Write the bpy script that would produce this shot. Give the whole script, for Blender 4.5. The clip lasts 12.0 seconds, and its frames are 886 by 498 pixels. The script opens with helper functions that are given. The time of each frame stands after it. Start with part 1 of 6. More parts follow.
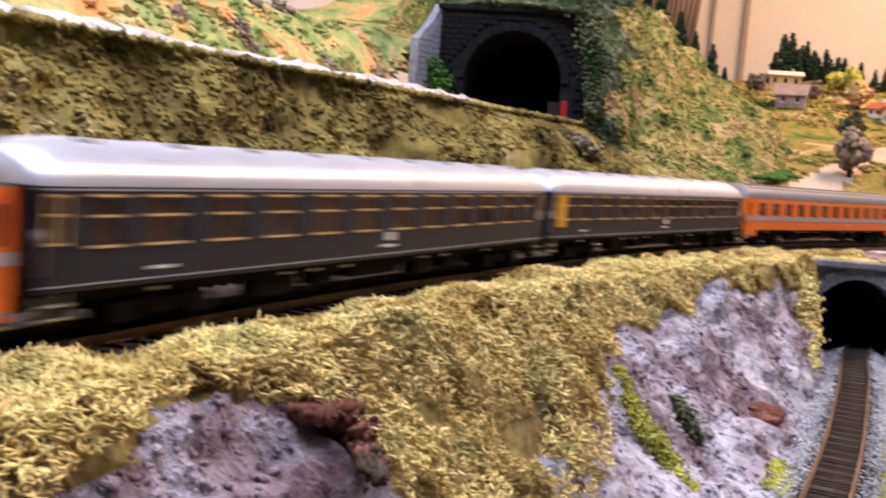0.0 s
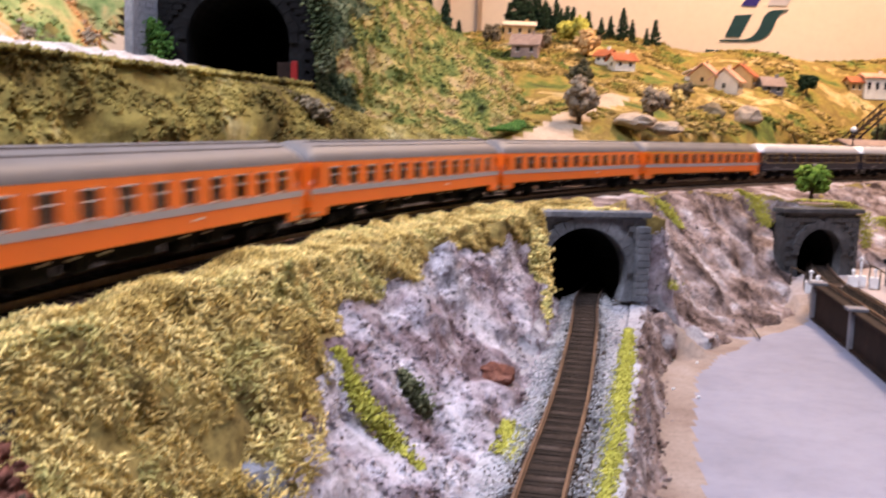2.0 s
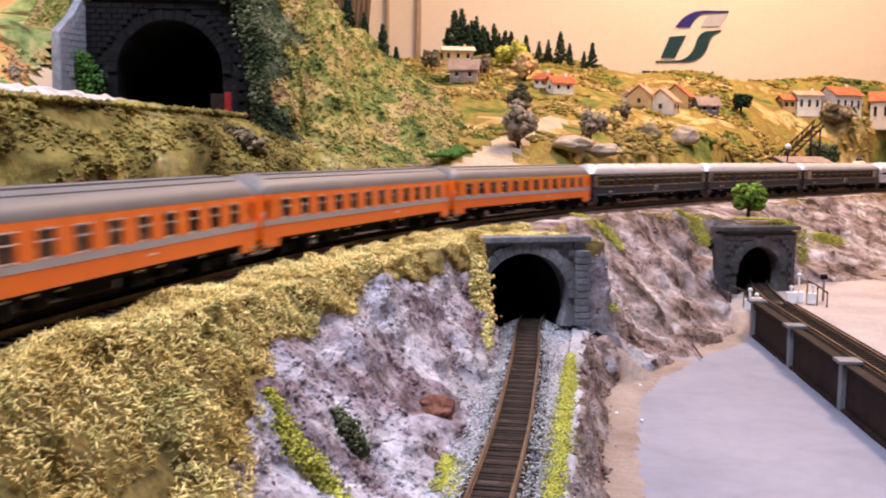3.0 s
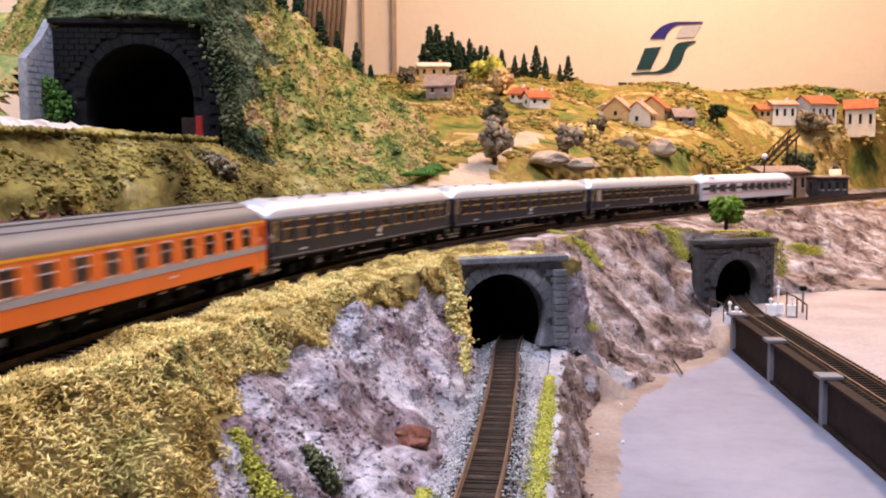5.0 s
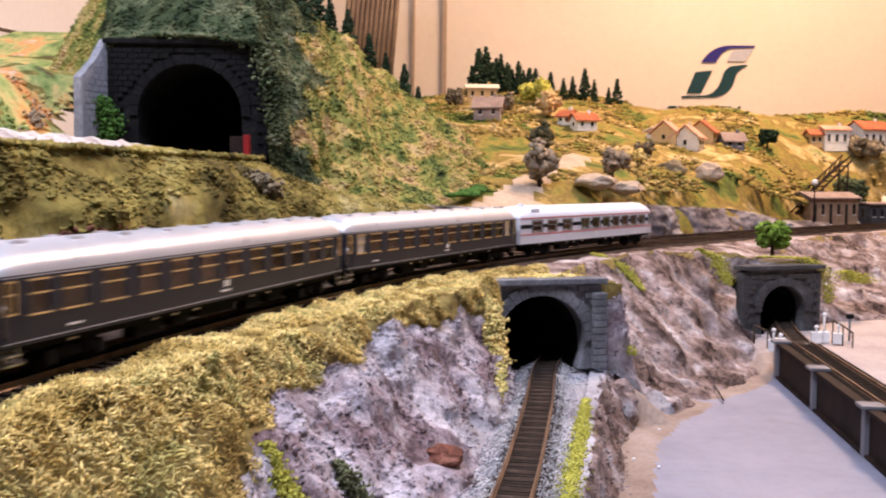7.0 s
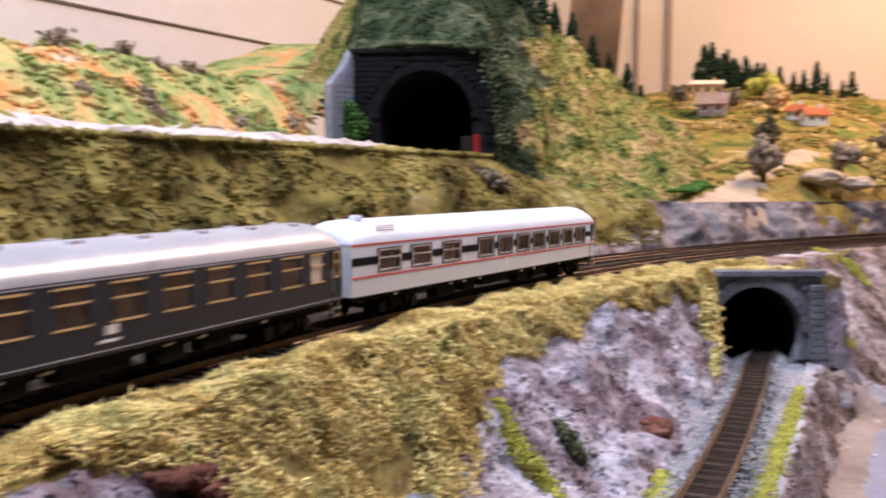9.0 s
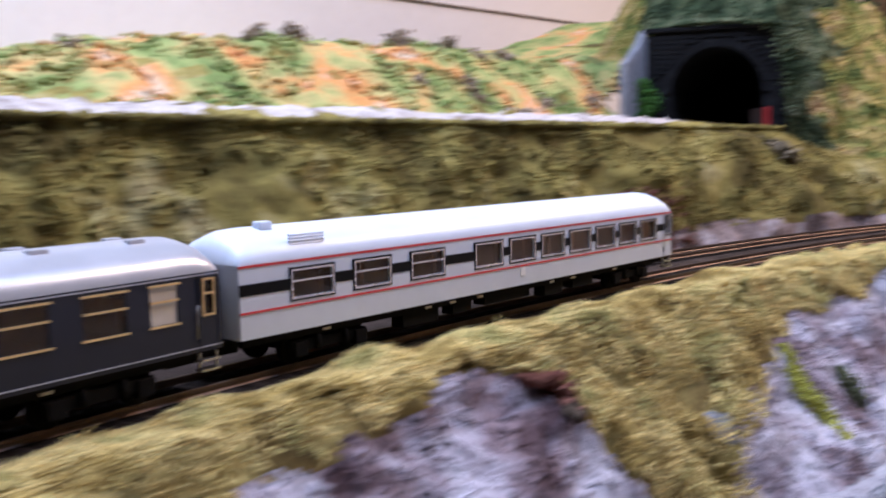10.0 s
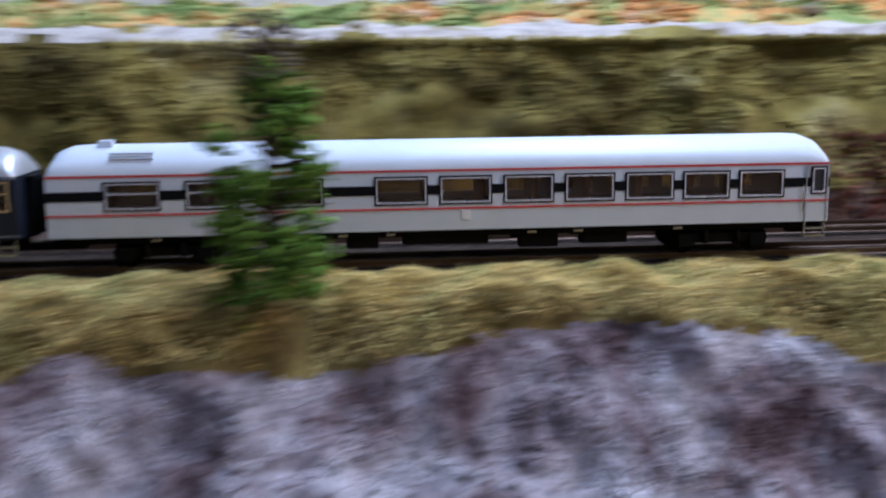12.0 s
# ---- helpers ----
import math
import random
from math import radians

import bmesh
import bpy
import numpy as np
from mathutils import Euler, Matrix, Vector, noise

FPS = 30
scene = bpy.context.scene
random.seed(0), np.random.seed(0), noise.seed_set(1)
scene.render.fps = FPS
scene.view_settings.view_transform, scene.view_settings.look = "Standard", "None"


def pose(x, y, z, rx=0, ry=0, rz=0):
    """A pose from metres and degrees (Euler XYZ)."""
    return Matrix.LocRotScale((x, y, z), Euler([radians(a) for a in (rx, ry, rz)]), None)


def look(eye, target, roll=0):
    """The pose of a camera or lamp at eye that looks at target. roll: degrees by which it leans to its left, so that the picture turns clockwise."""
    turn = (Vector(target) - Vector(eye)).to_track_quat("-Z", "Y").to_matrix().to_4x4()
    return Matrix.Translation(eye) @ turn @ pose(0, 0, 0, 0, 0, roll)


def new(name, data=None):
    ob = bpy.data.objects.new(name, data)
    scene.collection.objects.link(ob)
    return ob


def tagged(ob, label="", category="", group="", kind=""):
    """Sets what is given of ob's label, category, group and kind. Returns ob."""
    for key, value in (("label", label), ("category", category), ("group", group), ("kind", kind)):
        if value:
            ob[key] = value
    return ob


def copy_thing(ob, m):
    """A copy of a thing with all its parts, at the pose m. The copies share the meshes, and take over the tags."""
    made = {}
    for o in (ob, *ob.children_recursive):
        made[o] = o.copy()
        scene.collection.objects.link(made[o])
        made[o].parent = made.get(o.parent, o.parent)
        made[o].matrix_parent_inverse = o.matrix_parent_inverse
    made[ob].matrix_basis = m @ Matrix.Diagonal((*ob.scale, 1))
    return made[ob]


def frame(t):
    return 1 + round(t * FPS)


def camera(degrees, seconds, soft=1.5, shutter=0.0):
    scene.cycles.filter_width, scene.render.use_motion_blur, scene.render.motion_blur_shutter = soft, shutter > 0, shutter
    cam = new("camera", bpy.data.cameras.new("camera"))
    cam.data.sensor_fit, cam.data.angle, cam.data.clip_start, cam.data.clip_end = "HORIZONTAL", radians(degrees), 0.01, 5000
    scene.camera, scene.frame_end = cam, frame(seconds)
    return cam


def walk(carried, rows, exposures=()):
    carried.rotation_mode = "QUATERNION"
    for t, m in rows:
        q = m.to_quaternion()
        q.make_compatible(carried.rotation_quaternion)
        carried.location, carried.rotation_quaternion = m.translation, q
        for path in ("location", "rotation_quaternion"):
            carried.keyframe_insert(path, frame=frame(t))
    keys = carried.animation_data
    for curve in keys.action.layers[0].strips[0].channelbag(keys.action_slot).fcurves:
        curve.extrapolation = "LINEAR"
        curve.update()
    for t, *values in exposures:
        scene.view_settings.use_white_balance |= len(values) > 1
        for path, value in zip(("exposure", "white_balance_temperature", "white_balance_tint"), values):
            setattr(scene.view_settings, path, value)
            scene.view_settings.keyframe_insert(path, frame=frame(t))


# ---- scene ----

cam = camera(47.08, 12.0, soft=2.0, shutter=0.8)
PATH = [
    (0, (-0.0261, -0.0441, 0.0497), (-0.3197, 0.9073, -0.0436), 4.79),
    (0.5, (-0.0249, -0.0394, 0.0476), (-0.2599, 0.9275, -0.0527), 5.06),
    (1, (-0.0206, -0.0380, 0.0500), (-0.1691, 0.9448, -0.0599), 4.95),
    (1.5, (-0.0142, -0.0243, 0.0479), (-0.1185, 0.9610, -0.0868), 3.42),
    (2, (-0.0108, -0.0182, 0.0583), (-0.0751, 0.9720, -0.0655), 2.19),
    (2.5, (-0.0089, -0.0154, 0.0605), (-0.0491, 0.9785, -0.0418), 1.60),
    (3, (-0.0052, -0.0107, 0.0613), (-0.0187, 0.9843, -0.0378), 0.87),
    (5, (-0.0005, -0.0014, 0.0671), (0.0035, 0.9949, -0.0191), -0.28),
    (5.5, (0.0001, -0.0000, 0.0667), (0.0001, 0.9974, -0.0053), -0.00),
    (6, (-0.0007, -0.0027, 0.0696), (-0.0161, 0.9950, 0.0028), -0.15),
    (6.5, (0.0029, -0.0003, 0.0690), (-0.0217, 0.9972, 0.0032), 0.13),
    (8.5, (0.0102, -0.0507, 0.0629), (-0.1745, 0.9297, -0.0056), 0.63),
    (9, (0.0144, -0.0621, 0.0650), (-0.2443, 0.9013, -0.0039), 0.25),
    (9.5, (0.0224, -0.0989, 0.0681), (-0.3436, 0.8283, -0.0117), 0.01),
    (10, (0.0362, -0.1568, 0.0712), (-0.4730, 0.6982, -0.0280), -0.73),
    (10.5, (0.0486, -0.2086, 0.0665), (-0.6088, 0.5330, -0.0571), -1.26),
    (11, (0.1139, -0.2857, 0.0726), (-0.7263, 0.2403, -0.0589), -1.25),
    (11.5, (0.1403, -0.3455, 0.0714), (-0.7685, 0.0422, -0.0829), -0.27),
    (12, (0.1912, -0.3559, 0.0757), (-0.7853, -0.2386, -0.1054), -0.60),
]
walk(cam, [(t, look(eye, target, roll)) for t, eye, target, roll in PATH], exposures=[(0.0, 0.22, 6150, 22), (8.5, 0.15, 6150, 22), (10.5, -0.17, 5000, 18), (11.0, -0.27, 4900, 14), (12.0, -0.22, 5050, 11)])

# ---- light: a room with ceiling lamps, warm over the far scenery, cool near the aisle ----
world = bpy.data.worlds.new("world")
scene.world = world
world.use_nodes = True
world.node_tree.nodes["Background"].inputs[0].default_value = (0.75, 0.8, 1.0, 1)
world.node_tree.nodes["Background"].inputs[1].default_value = 0.015


def lamp(name, where, target, size, power, colour):
    d = bpy.data.lights.new(name, "AREA")
    d.shape, d.size, d.size_y, d.energy, d.color = "RECTANGLE", size[0], size[1], power, colour
    ob = new(name, d)
    ob.matrix_world = look(where, target)
    return ob


LAMPS = [
    ("warm_lamp", (0.75, 1.85, 1.42), (0.45, 1.85, 0), (0.9, 0.2), 42, (1.0, 0.69, 0.42)),
    ("cool_lamp", (-0.50, 0.08, 1.42), (-0.55, 0.08, 0), (0.2, 1.6), 39, (0.86, 0.91, 1.0)),
    ("aisle_lamp", (0.50, 0.72, 1.42), (0.35, 0.75, 0), (0.2, 0.6), 7, (0.60, 0.73, 1.0)),
]
for one in LAMPS:
    lamp(*one)

# ---- materials ----


def material(name, rough=0.6, metal=0.0):
    m = bpy.data.materials.new(name)
    m.use_nodes = True
    nt = m.node_tree
    b = nt.nodes["Principled BSDF"]
    b.inputs["Roughness"].default_value, b.inputs["Metallic"].default_value = rough, metal
    b.inputs["Specular IOR Level"].default_value = 0.12 if rough >= 0.7 else 0.3 if rough >= 0.44 else 0.5
    return m, nt, b


def noise_node(nt, scale, detail=4, rough=0.6, dist=0.0):
    tc = nt.nodes.new("ShaderNodeTexCoord")
    n = nt.nodes.new("ShaderNodeTexNoise")
    n.inputs["Scale"].default_value, n.inputs["Detail"].default_value = scale, detail
    n.inputs["Roughness"].default_value, n.inputs["Distortion"].default_value = rough, dist
    nt.links.new(tc.outputs["Object"], n.inputs["Vector"])
    return n


def ramp_node(nt, src, stops):
    r = nt.nodes.new("ShaderNodeValToRGB")
    e = r.color_ramp.elements
    while len(e) < len(stops):
        e.new(0.5)
    for el, (p, c) in zip(e, stops):
        el.position, el.color = p, (*c, 1)
    nt.links.new(src, r.inputs["Fac"])
    return r


def mix_node(nt, kind, fac, a, b):
    x = nt.nodes.new("ShaderNodeMix")
    x.data_type, x.blend_type = "RGBA", kind
    if isinstance(fac, (int, float)):
        x.inputs[0].default_value = fac
    else:
        nt.links.new(fac, x.inputs[0])
    for sock, v in ((x.inputs[6], a), (x.inputs[7], b)):
        if isinstance(v, tuple):
            sock.default_value = (*v, 1)
        else:
            nt.links.new(v, sock)
    return x.outputs[2]


def bump_node(nt, b, src, strength, dist):
    n = nt.nodes.new("ShaderNodeBump")
    n.inputs["Strength"].default_value, n.inputs["Distance"].default_value = strength, dist
    nt.links.new(src, n.inputs["Height"])
    nt.links.new(n.outputs[0], b.inputs["Normal"])


def mottled(name, stops, scale, fine=0.0, fine_mix=0.35, rough=0.85, bump=0.4, bump_d=0.001, metal=0.0, island=0.0, speck=None):
    """Colour by a broad noise and a fine one, with relief."""
    m, nt, b = material(name, rough, metal)
    n1 = noise_node(nt, scale, 5, 0.62, 0.4)
    col = ramp_node(nt, n1.outputs[0], stops).outputs[0]
    fine = fine or scale * 8
    n2 = noise_node(nt, fine, 5, 0.7)
    dark = ramp_node(nt, n2.outputs[0], [(0.33, (0.25, 0.25, 0.25)), (0.5, (0.95, 0.95, 0.95)), (0.7, (1.35, 1.35, 1.35))]).outputs[0]
    col = mix_node(nt, "MULTIPLY", fine_mix, col, dark)
    if speck:
        n3 = noise_node(nt, speck[0], 3, 0.5)
        f = ramp_node(nt, n3.outputs[0], [(speck[1], (0, 0, 0)), (speck[1] + 0.05, (1, 1, 1))]).outputs[0]
        col = mix_node(nt, "MIX", f, col, speck[2])
    if island:
        g = nt.nodes.new("ShaderNodeNewGeometry")
        v = ramp_node(nt, g.outputs["Random Per Island"], [(0.0, (1 - island,) * 3), (1.0, (1 + island,) * 3)]).outputs[0]
        col = mix_node(nt, "MULTIPLY", 1.0, col, v)
    nt.links.new(col, b.inputs["Base Color"])
    if bump:
        bump_node(nt, b, n2.outputs[0], bump, bump_d)
    return m


def paint(name, colour, rough=0.35, metal=0.0, wear=0.12, scale=60.0):
    m, nt, b = material(name, rough, metal)
    n = noise_node(nt, scale, 4)
    v = ramp_node(nt, n.outputs[0], [(0.3, (1 - wear,) * 3), (0.7, (1 + wear,) * 3)]).outputs[0]
    nt.links.new(mix_node(nt, "MULTIPLY", 1.0, colour, v), b.inputs["Base Color"])
    r = nt.nodes.new("ShaderNodeMapRange")
    r.inputs[3].default_value, r.inputs[4].default_value = max(0.05, rough - 0.1), rough + 0.12
    nt.links.new(n.outputs[0], r.inputs[0])
    nt.links.new(r.outputs[0], b.inputs["Roughness"])
    return m


MOSS = mottled("moss_foam", [(0.32, (0.22, 0.145, 0.045)), (0.42, (0.50, 0.365, 0.11)), (0.52, (0.78, 0.615, 0.245)), (0.60, (0.57, 0.485, 0.175)), (0.70, (0.33, 0.32, 0.115))], 38, 420, 0.35, 0.95, 0.0, 0.0006, island=0.4)
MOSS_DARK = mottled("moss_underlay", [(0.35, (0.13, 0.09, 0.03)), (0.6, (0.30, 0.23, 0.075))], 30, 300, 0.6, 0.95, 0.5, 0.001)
ROCK = mottled("grey_lilac_rock", [(0.35, (0.10, 0.062, 0.066)), (0.43, (0.27, 0.20, 0.215)), (0.51, (0.45, 0.39, 0.43)), (0.62, (0.64, 0.60, 0.65))], 26, 190, 0.75, 0.9, 1.0, 0.004, speck=(330, 0.64, (0.09, 0.07, 0.07)))
CLIFF = mottled("brown_grey_cliff", [(0.35, (0.06, 0.04, 0.035)), (0.44, (0.21, 0.15, 0.13)), (0.53, (0.36, 0.28, 0.26)), (0.61, (0.48, 0.42, 0.42)), (0.68, (0.68, 0.65, 0.66))], 28, 120, 0.75, 0.9, 1.0, 0.004, speck=(260, 0.68, (0.07, 0.055, 0.045)))
SCREE = mottled("pale_scree", [(0.35, (0.30, 0.28, 0.30)), (0.6, (0.46, 0.45, 0.48)), (0.8, (0.32, 0.29, 0.28))], 22, 300, 0.5, 0.95, 0.6, 0.001, speck=(380, 0.66, (0.14, 0.12, 0.13)))
BANK = mottled("olive_bank", [(0.34, (0.07, 0.052, 0.016)), (0.45, (0.19, 0.15, 0.042)), (0.56, (0.34, 0.275, 0.075)), (0.68, (0.50, 0.43, 0.21))], 14, 130, 0.55, 0.95, 0.8, 0.002, island=0.25)
HILL = mottled("autumn_hill", [(0.33, (0.13, 0.09, 0.045)), (0.40, (0.20, 0.28, 0.08)), (0.48, (0.36, 0.38, 0.13)), (0.53, (0.55, 0.44, 0.17)), (0.60, (0.68, 0.30, 0.09)), (0.68, (0.66, 0.54, 0.38))], 17, 140, 0.35, 0.95, 0.5, 0.002, island=0.13)
SLOPE = mottled("green_ochre_slope", [(0.33, (0.05, 0.065, 0.025)), (0.41, (0.15, 0.19, 0.05)), (0.48, (0.27, 0.27, 0.075)), (0.55, (0.42, 0.33, 0.11)), (0.61, (0.50, 0.38, 0.18)), (0.70, (0.22, 0.11, 0.05))], 30, 130, 0.35, 0.95, 0.5, 0.002, island=0.13)
FARLAND = mottled("far_meadow", [(0.31, (0.07, 0.08, 0.025)), (0.39, (0.15, 0.19, 0.04)), (0.46, (0.33, 0.25, 0.06)), (0.52, (0.22, 0.15, 0.045)), (0.57, (0.46, 0.33, 0.11)), (0.63, (0.62, 0.48, 0.24)), (0.70, (0.17, 0.24, 0.05))], 11, 90, 0.45, 0.95, 0.6, 0.003, island=0.25)
DARKGREEN = mottled("dark_shrub", [(0.33, (0.02, 0.03, 0.015)), (0.48, (0.06, 0.085, 0.04)), (0.6, (0.15, 0.17, 0.09)), (0.7, (0.24, 0.25, 0.16))], 30, 200, 0.5, 0.95, 0.5, 0.001, island=0.3)
LIME = mottled("lime_turf", [(0.35, (0.34, 0.33, 0.05)), (0.65, (0.52, 0.50, 0.10))], 60, 500, 0.4, 0.95, 0.5, 0.0006, island=0.25)
IVY = mottled("ivy", [(0.35, (0.03, 0.09, 0.015)), (0.65, (0.09, 0.2, 0.04))], 60, 400, 0.4, 0.8, 0.4, 0.0006, island=0.35)
NEEDLE = mottled("conifer_needles", [(0.35, (0.012, 0.028, 0.014)), (0.65, (0.035, 0.06, 0.03))], 40, 300, 0.4, 0.9, 0.4, 0.0006, island=0.35)
FIR = mottled("bright_fir", [(0.3, (0.06, 0.10, 0.012)), (0.55, (0.16, 0.27, 0.035)), (0.75, (0.32, 0.38, 0.08))], 60, 300, 0.4, 0.8, 0.4, 0.0006, island=0.35)
BUSHBROWN = mottled("dry_bush", [(0.35, (0.12, 0.095, 0.06)), (0.65, (0.28, 0.23, 0.15))], 40, 300, 0.4, 0.95, 0.4, 0.0006, island=0.3)
REDROCK = mottled("red_brown_rock", [(0.33, (0.05, 0.022, 0.016)), (0.5, (0.16, 0.062, 0.042)), (0.68, (0.30, 0.14, 0.10))], 60, 400, 0.5, 0.92, 0.6, 0.001, island=0.25)
BUSHPALE = mottled("pale_dry_bush", [(0.35, (0.20, 0.15, 0.10)), (0.65, (0.42, 0.34, 0.24))], 40, 300, 0.4, 0.95, 0.4, 0.0006, island=0.3)
BUSHDARK = mottled("brown_green_bush", [(0.35, (0.055, 0.055, 0.028)), (0.65, (0.15, 0.13, 0.07))], 40, 300, 0.4, 0.95, 0.4, 0.0006, island=0.3)
WALLROCK = mottled("grey_lilac_wall_rock", [(0.35, (0.10, 0.08, 0.08)), (0.47, (0.22, 0.185, 0.185)), (0.56, (0.31, 0.275, 0.28)), (0.68, (0.42, 0.39, 0.40))], 22, 160, 0.5, 0.92, 0.9, 0.003)
DULLGREEN = mottled("dull_green_turf", [(0.35, (0.10, 0.12, 0.06)), (0.65, (0.24, 0.25, 0.14))], 60, 400, 0.4, 0.95, 0.4, 0.0006, island=0.3)
BARK = mottled("bark", [(0.3, (0.04, 0.028, 0.018)), (0.7, (0.11, 0.08, 0.055))], 80, 600, 0.5, 0.9, 0.5, 0.0004)
BALLAST = mottled("brown_ballast", [(0.3, (0.020, 0.014, 0.010)), (0.55, (0.055, 0.038, 0.029)), (0.75, (0.12, 0.09, 0.075))], 60, 520, 0.6, 0.95, 0.8, 0.0008)
CHIP = mottled("pale_blue_chippings", [(0.35, (0.24, 0.25, 0.27)), (0.5, (0.44, 0.45, 0.47)), (0.65, (0.62, 0.61, 0.60))], 60, 500, 0.5, 0.95, 0.6, 0.0006, island=0.35)
GRAVEL = mottled("pale_pink_gravel", [(0.35, (0.30, 0.25, 0.22)), (0.5, (0.62, 0.56, 0.52)), (0.65, (0.40, 0.33, 0.29))], 40, 420, 0.45, 0.95, 0.7, 0.0008)
PIT = mottled("grey_painted_floor", [(0.35, (0.185, 0.19, 0.245)), (0.55, (0.23, 0.235, 0.30)), (0.75, (0.265, 0.265, 0.32))], 7, 90, 0.14, 0.55, 0.06, 0.0005, speck=(60, 0.74, (0.27, 0.26, 0.27)))
SAND = mottled("brown_sand", [(0.35, (0.24, 0.175, 0.14)), (0.55, (0.33, 0.26, 0.215)), (0.75, (0.40, 0.33, 0.29))], 16, 300, 0.3, 0.95, 0.4, 0.0008)
YARD = mottled("pale_yard", [(0.35, (0.40, 0.33, 0.30)), (0.65, (0.50, 0.42, 0.385))], 12, 260, 0.22, 0.95, 0.3, 0.0006)
DIRTROAD = mottled("dirt_road", [(0.35, (0.42, 0.32, 0.23)), (0.65, (0.55, 0.44, 0.33))], 25, 240, 0.3, 0.95, 0.4, 0.0006)
STONE = mottled("dark_portal_stone", [(0.3, (0.045, 0.043, 0.045)), (0.55, (0.085, 0.083, 0.085)), (0.75, (0.15, 0.15, 0.155))], 60, 420, 0.5, 0.85, 0.5, 0.0006)
# dark stone lowered to near black: shade on the high portal's face is in the colour
STONE_SHADED = mottled("shaded_portal_stone", [(0.3, (0.005, 0.005, 0.006)), (0.55, (0.011, 0.011, 0.012)), (0.75, (0.028, 0.029, 0.032))], 60, 420, 0.5, 0.9, 0.5, 0.0006)
STONE_PALE = mottled("blue_grey_stone", [(0.3, (0.17, 0.18, 0.21)), (0.55, (0.30, 0.31, 0.35)), (0.75, (0.42, 0.43, 0.47))], 50, 400, 0.5, 0.85, 0.5, 0.0006)
STONE_MID = mottled("grey_portal_stone", [(0.3, (0.09, 0.095, 0.105)), (0.55, (0.17, 0.175, 0.19)), (0.75, (0.30, 0.31, 0.34))], 50, 400, 0.5, 0.85, 0.5, 0.0006)
BORE_BLACK = mottled("near_black_bore", [(0.4, (0.006, 0.006, 0.006)), (0.6, (0.016, 0.014, 0.012))], 30, 200, 0.3, 0.95, 0.3, 0.0006)
RUST = mottled("rusty_girder", [(0.35, (0.012, 0.008, 0.0065)), (0.6, (0.028, 0.016, 0.012)), (0.75, (0.05, 0.028, 0.02))], 40, 300, 0.4, 0.75, 0.3, 0.0004)
RAIL = mottled("rusty_rail", [(0.35, (0.12, 0.080, 0.058)), (0.65, (0.22, 0.150, 0.11))], 70, 500, 0.3, 0.42, 0.15, 0.0002, metal=0.75)
SLEEPER = mottled("brown_sleeper", [(0.35, (0.012, 0.009, 0.007)), (0.65, (0.034, 0.025, 0.020))], 120, 600, 0.4, 0.9, 0.3, 0.0003)
ORANGE = paint("orange_coach_paint", (0.90, 0.185, 0.010), 0.38, wear=0.06)
STRIPE = paint("grey_stripe_paint", (0.40, 0.40, 0.44), 0.4, wear=0.05)
SLATE = paint("slate_grey_paint", (0.019, 0.021, 0.032), 0.45, wear=0.10)
SILVERGREY = paint("light_grey_paint", (0.68, 0.71, 0.78), 0.38, wear=0.04)
REDLINE = paint("red_line_paint", (0.62, 0.045, 0.04), 0.45, wear=0.05)
BLACK = paint("black_paint", (0.006, 0.006, 0.007), 0.72)
YELLOW = paint("yellow_line_paint", (0.85, 0.45, 0.02), 0.45, wear=0.05)
ROOF_GREY = paint("brown_grey_roof", (0.17, 0.155, 0.15), 0.5, wear=0.1)
ROOF_SILVER = paint("silver_roof", (0.60, 0.61, 0.65), 0.30, 0.40, wear=0.06)
ROOF_PALE = paint("pale_roof", (0.74, 0.79, 0.88), 0.38, wear=0.04)
UNDER = paint("black_underframe", (0.006, 0.0055, 0.0055), 0.9)
METAL = paint("worn_steel", (0.45, 0.44, 0.42), 0.3, 0.9)
BRASS = paint("gold_window_rim", (0.85, 0.62, 0.28), 0.3, 0.7)
CHROME = paint("bright_window_rim", (0.72, 0.72, 0.74), 0.25, 0.8)
SEAT = paint("tan_interior", (0.24, 0.11, 0.045), 0.8, wear=0.25, scale=160)
FROST = paint("frosted_pane", (0.62, 0.56, 0.47), 0.5)
WHITE = paint("white_plastic", (0.80, 0.80, 0.80), 0.5)
GREYPOST = paint("grey_post", (0.16, 0.16, 0.18), 0.5)
REDPOST = paint("red_post", (0.26, 0.012, 0.012), 0.5)
PLASTER = paint("cream_plaster", (0.72, 0.62, 0.48), 0.85, wear=0.1, scale=90)
PLASTER_W = paint("white_plaster", (0.80, 0.77, 0.70), 0.85, wear=0.08, scale=90)
PLASTER_O = paint("ochre_plaster", (0.60, 0.40, 0.18), 0.85, wear=0.1, scale=90)
TILE = mottled("red_roof_tiles", [(0.3, (0.30, 0.085, 0.04)), (0.6, (0.47, 0.16, 0.075)), (0.8, (0.55, 0.24, 0.13))], 60, 500, 0.4, 0.85, 0.5, 0.0005)
TILE_P = mottled("pink_roof_tiles", [(0.3, (0.50, 0.25, 0.17)), (0.7, (0.66, 0.38, 0.27))], 60, 500, 0.4, 0.85, 0.5, 0.0005)
SLATEROOF = mottled("grey_brown_roof", [(0.3, (0.22, 0.16, 0.14)), (0.7, (0.38, 0.29, 0.25))], 60, 500, 0.4, 0.85, 0.5, 0.0005)
BRICKBROWN = mottled("brown_brick", [(0.3, (0.26, 0.16, 0.10)), (0.7, (0.46, 0.31, 0.20))], 60, 500, 0.4, 0.85, 0.5, 0.0005)
DARKPANE = paint("dark_pane", (0.02, 0.018, 0.016), 0.15)
